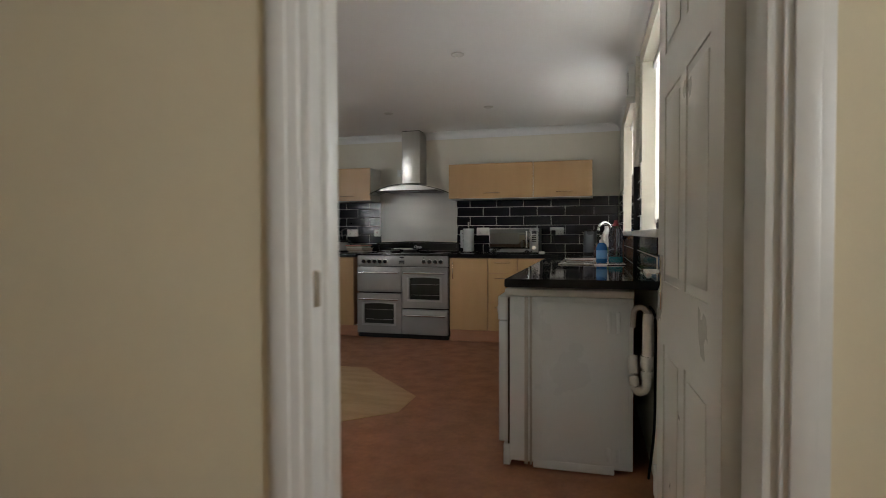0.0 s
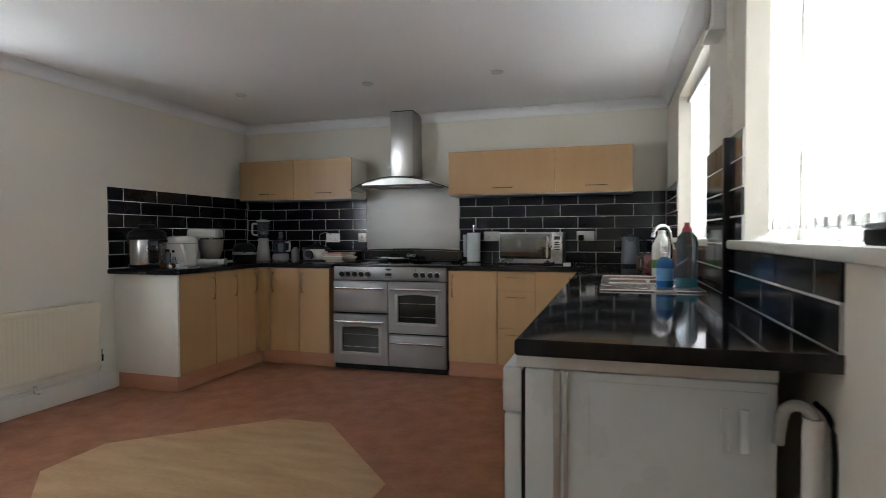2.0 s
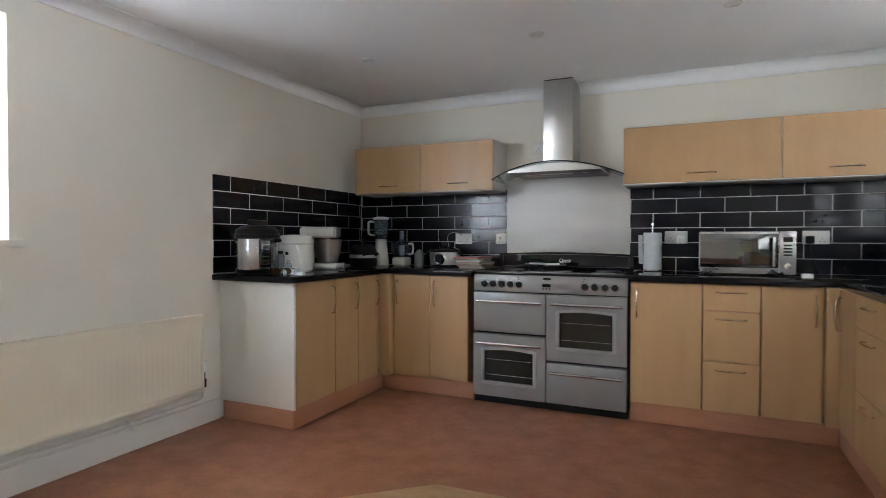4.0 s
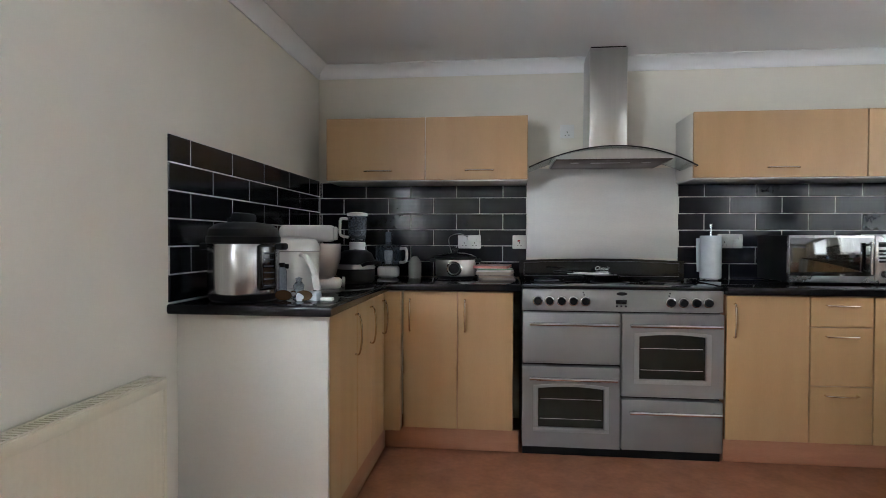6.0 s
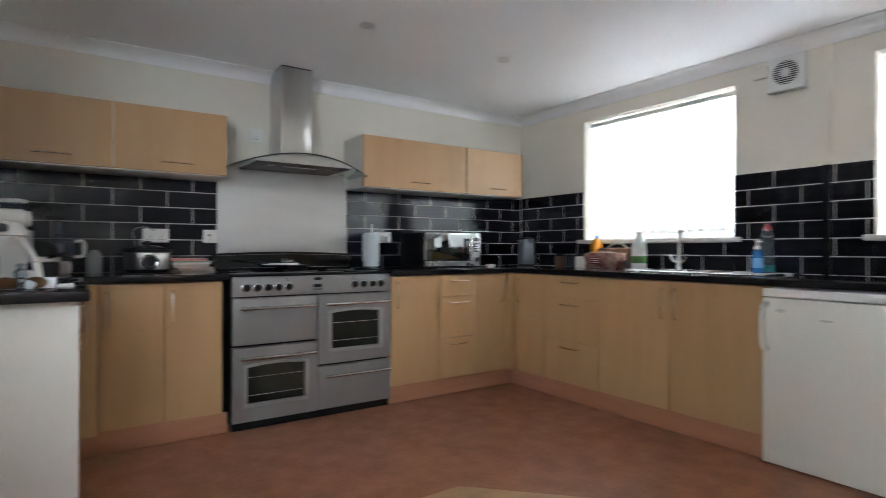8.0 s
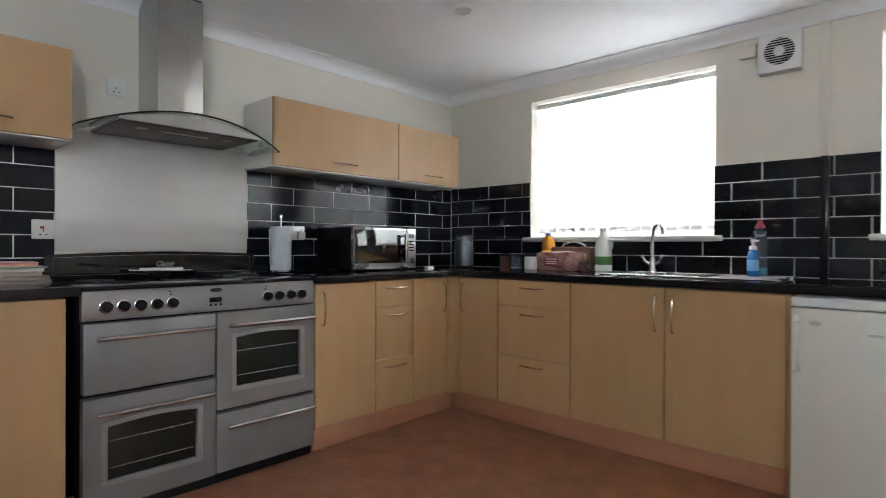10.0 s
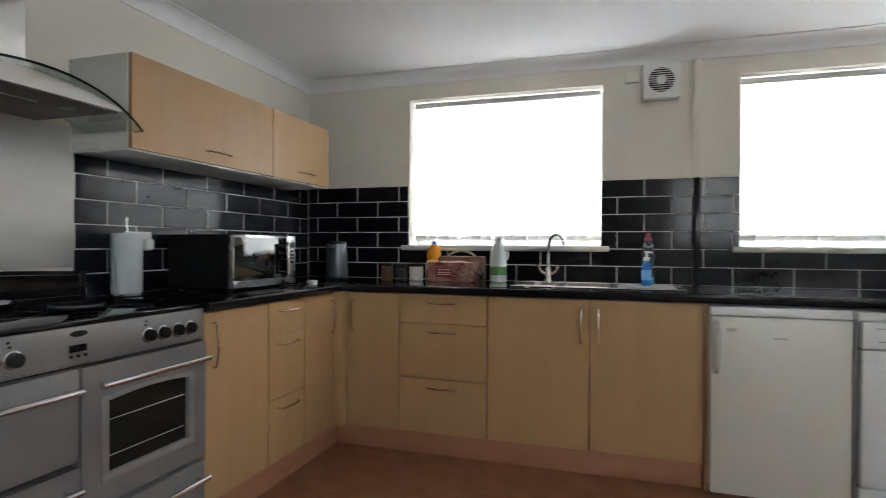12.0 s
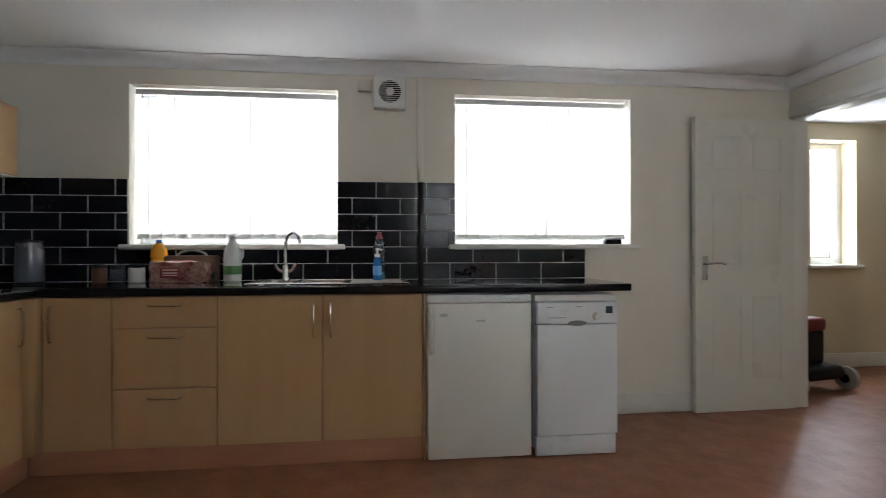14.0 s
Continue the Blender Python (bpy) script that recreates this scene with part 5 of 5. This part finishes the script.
part("rim", lathe([(0.132, 0.219), (0.138, 0.226), (0.138, 0.245), (0.132, 0.250)], seg=40), BLACKP, pc, "black rim")
part("lid", lathe([(0.134, 0.249), (0.129, 0.275), (0.102, 0.295), (0.05, 0.302), (0.0, 0.303)], seg=40), BLACKP, pc, "black locking lid")
part("lid_handle", boxes(((-0.022, -0.075, 0.300), (0.022, 0.075, 0.338)), bevel=0.014), BLACKP, pc, "black lid grip")
part("valve", lathe([(0.012, 0.298), (0.012, 0.32), (0.0, 0.322)], (-0.07, 0.03, 0), 14), BLACKP, pc)
pl = bmesh.new()
box(pl, (-0.038, -0.150, 0.045), (0.038, -0.122, 0.218), 0.012, 3)
bmesh.ops.transform(pl, matrix=pose(0, 0, 0, 0, 0, 62), verts=pl.verts)
GREYPRINT = mat("dim_grey_print", (0.035, 0.04, 0.05), 0.5)
pnl = part("control_panel", pl, BLACKG, pc, "black touch panel")
for k in range(6):
    q = boxes(((-0.022, -0.1515, 0.062 + 0.024 * k), (0.022, -0.1495, 0.066 + 0.024 * k)))
    bmesh.ops.transform(q, matrix=pose(0, 0, 0, 0, 0, 62), verts=q.verts)
    part("print_bar", q, GREYPRINT, pnl)
for s in (-1, 1):
    part("side_handle", boxes(((s * 0.135, -0.035, 0.195), (s * 0.168, 0.035, 0.222)), bevel=0.010), BLACKP, pc)

# small clutter at the worktop end
sb = thing("glass_spice_bottle", "small clear bottle with a black cap", "bottle", (-0.985, -0.835, Z))
part("bottle_body", lathe([(0.018, 0), (0.020, 0.004), (0.020, 0.11), (0.011, 0.125)]), CLEAR, sb)
part("cap", lathe([(0.012, 0.124), (0.012, 0.142), (0.0, 0.143)]), BLACKP, sb, "black cap")
AMBER = mat("amber_lens", (0.060, 0.028, 0.009), 0.08)
sg = thing("sunglasses", "brown tinted sunglasses lying folded", "sunglasses", (-0.90, -0.93, Z))
for x in (-0.034, 0.034):
    part("lens", lathe([(0.033, 0.0), (0.034, 0.002), (0.026, 0.008), (0.0, 0.012)], (x * 1.2, 0, 0.0215), 20, "y", 0.60), AMBER, sg, "amber lens")
part("bridge", tube(bend([(-0.010, 0, 0.034), (0, 0, 0.038), (0.010, 0, 0.034)], 4), 0.003, 6), AMBER, sg)
for s in (-1, 1):
    part("arm", tube(bend([(s * 0.078, 0.002, 0.040), (s * 0.080, 0.05, 0.032), (s * 0.05, 0.11, 0.006)], 5), 0.0025, 6), AMBER, sg)
gl = thing("crumpled_tissue", "crumpled white tissue on the worktop", "tissue", (-0.845, -0.90, Z))
part("paper", soft_box((0.075, 0.06, 0.032), 11, 0.016), bpy.data.materials["white_paper"], gl)
gs = thing("glass_ornament", "small clear glass stopper ornament", "ornament", (-0.905, -0.86, Z))
part("glass", lathe([(0.022, 0), (0.024, 0.006), (0.012, 0.02), (0.020, 0.04), (0.022, 0.055), (0.010, 0.07), (0.014, 0.082), (0.0, 0.09)], seg=16), CLEAR, gs)
ch = thing("white_charger", "small white plastic charger", "charger", (-0.775, -0.905, Z))
part("case", boxes(((-0.025, -0.014, 0), (0.025, 0.014, 0.014)), bevel=0.005), WHITEP, ch)
ch2 = thing("white_charger", "small white plastic plug beside the microwave", "charger", (1.985, 0.10, Z))
part("case", boxes(((-0.028, -0.020, 0), (0.028, 0.020, 0.026)), bevel=0.006), WHITEP, ch2)
part("flex", tube(bend([(-0.02, 0, 0.012), (-0.06, 0.03, 0.005), (-0.02, 0.07, 0.004), (0.05, 0.06, 0.004), (0.06, 0.12, 0.004)], 6), 0.003, 6), BLACKP, ch2, "black cable")


# ---- hall ----
REDM = mat("red_mower_paint", (0.20, 0.012, 0.012), 0.35)
lm = thing("lawn_mower", "red and black lawn mower stored in the hall", "lawn mower", (3.34, -5.00, 0.0), 192)
part("deck", box(bmesh.new(), (-0.30, -0.22, 0.09), (0.30, 0.22, 0.20), 0.05, 3), BLACKP, lm, "black deck")
part("engine", box(bmesh.new(), (-0.16, -0.15, 0.19), (0.18, 0.15, 0.47), 0.04, 3), BLACKP, lm, "black engine")
part("engine_cover", box(bmesh.new(), (-0.02, -0.14, 0.455), (0.20, 0.14, 0.56), 0.03, 3), REDM, lm, "red engine cover")
part("grass_box", prism([(-0.54, 0.12), (-0.20, 0.20), (-0.10, 0.58), (-0.40, 0.64), (-0.56, 0.56)], "y", -0.20, 0.20), BLACKP, lm, "black grass box")
for x in (-0.24, 0.26):
    for y in (-0.265, 0.265):
        r = 0.105 if x < 0 else 0.09
        wh = part("wheel", lathe([(r - 0.03, -0.022), (r, -0.018), (r, 0.018), (r - 0.03, 0.022)], (x, y, r), 24, "y"), mat("grey_wheel", (0.42, 0.40, 0.37), 0.7), lm, "pale worn wheel")
        part("hub", lathe([(0.035, -0.030), (0.035, 0.030)], (x, y, r), 16, "y"), BLACKP, wh)
hm = bmesh.new()
for y in (-0.18, 0.18):
    tube(bend([(-0.20, y, 0.20), (-0.40, y, 0.42), (-0.62, y, 0.60), (-0.50, y, 0.66)], 5), 0.013, 8, hm)
tube([(-0.50, -0.18, 0.66), (-0.50, 0.18, 0.66)], 0.013, 8, hm)
part("handlebar", hm, BLACKP, lm, "folded black handlebar")
part("hose", tube(bend([(-0.55, 0.24, 0.26), (-0.3, 0.27, 0.22), (-0.1, 0.26, 0.24)], 5), 0.016, 8), WHITEP, lm, "pale hose")


# ---- wall tiles, each a piece of its own ----
TH, GAP = 0.0085, 0.0052
tile_meshes = {}


def tile_mesh(l, h):
    """A tile of length l along x and height h, its glazed face towards -y, with rounded edges."""
    key = (round(l, 3), round(h, 3))
    if key not in tile_meshes:
        bm = bmesh.new()
        e = 0.0015
        back = [bm.verts.new(p) for p in ((0, 0, 0), (l, 0, 0), (l, 0, h), (0, 0, h))]
        mid = [bm.verts.new(p) for p in ((0, -TH + e, 0), (l, -TH + e, 0), (l, -TH + e, h), (0, -TH + e, h))]
        top = [bm.verts.new(p) for p in ((e, -TH, e), (l - e, -TH, e), (l - e, -TH, h - e), (e, -TH, h - e))]
        for a, b in ((back, mid), (mid, top)):
            for k in range(4):
                bm.faces.new((a[k], a[(k + 1) % 4], b[(k + 1) % 4], b[k]))
        bm.faces.new(top)
        bmesh.ops.recalc_face_normals(bm, faces=bm.faces)
        me = bpy.data.meshes.new("tile")
        bm.to_mesh(me)
        bm.free()
        me.materials.append(TILE)
        tile_meshes[key] = me
    return tile_meshes[key]


def tiling(wall, origin, rz, areas, base, TP):
    """Rows of tiles in half bond on a wall. areas: (u, u, z, z, a joint, tile length) along the wall, clear of each other."""
    m0 = pose(*origin, 0, 0, rz)
    rng = random.Random(round(rz) + 7)
    for u0, u1, z0, z1, shift, TL in areas:
        bm = boxes(((u0, -0.0078, z0), (u1, -0.001, z1)))
        bmesh.ops.transform(bm, matrix=m0, verts=bm.verts)
        part("grout", bm, GROUT, wall, "pale grey grout", smooth=False)
        for r in range(6):
            za, zb = base + r * TP + GAP / 2, base + (r + 1) * TP - GAP / 2
            za, zb = max(za, z0), min(zb, z1)
            if zb - za < 0.012:
                continue
            k = math.floor((u0 - shift) / TL) - 1
            while True:
                ua = shift + (k + (r % 2) * 0.5) * TL + GAP / 2
                ub = ua + TL - GAP
                k += 1
                if ua > u1:
                    break
                a, b = max(ua, u0), min(ub, u1)
                if b - a < 0.008:
                    continue
                ob = new("tile", tile_mesh(b - a, zb - za))
                ob.parent = wall
                ob.matrix_world = m0 @ pose(a, -0.0008 + rng.uniform(-0.0003, 0.0003), za, rng.uniform(-0.12, 0.12), 0, rng.uniform(-0.06, 0.06))


Z0 = WT1 + 0.001
tiling(wall_n, (0, YN, 0), 0, [(XW + 0.012, 0.048, Z0, 1.522, -1.146, 0.2985), (0.979, XE - 0.012, Z0, 1.522, 1.285, 0.3025)], 0.904, 0.1028)
tiling(wall_w, (XW, 0, 0), 90, [(-1.072, YN - 0.012, Z0, 1.533, -0.767, 0.333)], 0.914, 0.1032)
ZTOP = 1.529
tiling(wall_e, (XE, 0, 0), -90, [(-YN + 0.012, 0.168, Z0, ZTOP, -0.053, 0.308), (0.168, 1.412, Z0, ZW0 - 0.030, 1.503, 0.302), (1.412, 1.916, Z0, ZTOP, 1.503, 0.302),
                               (1.954, 2.158, Z0, ZTOP, 2.427, 0.302), (2.158, 3.030, Z0, ZW0 - 0.030, 2.427, 0.302)], 0.911, 0.1032)
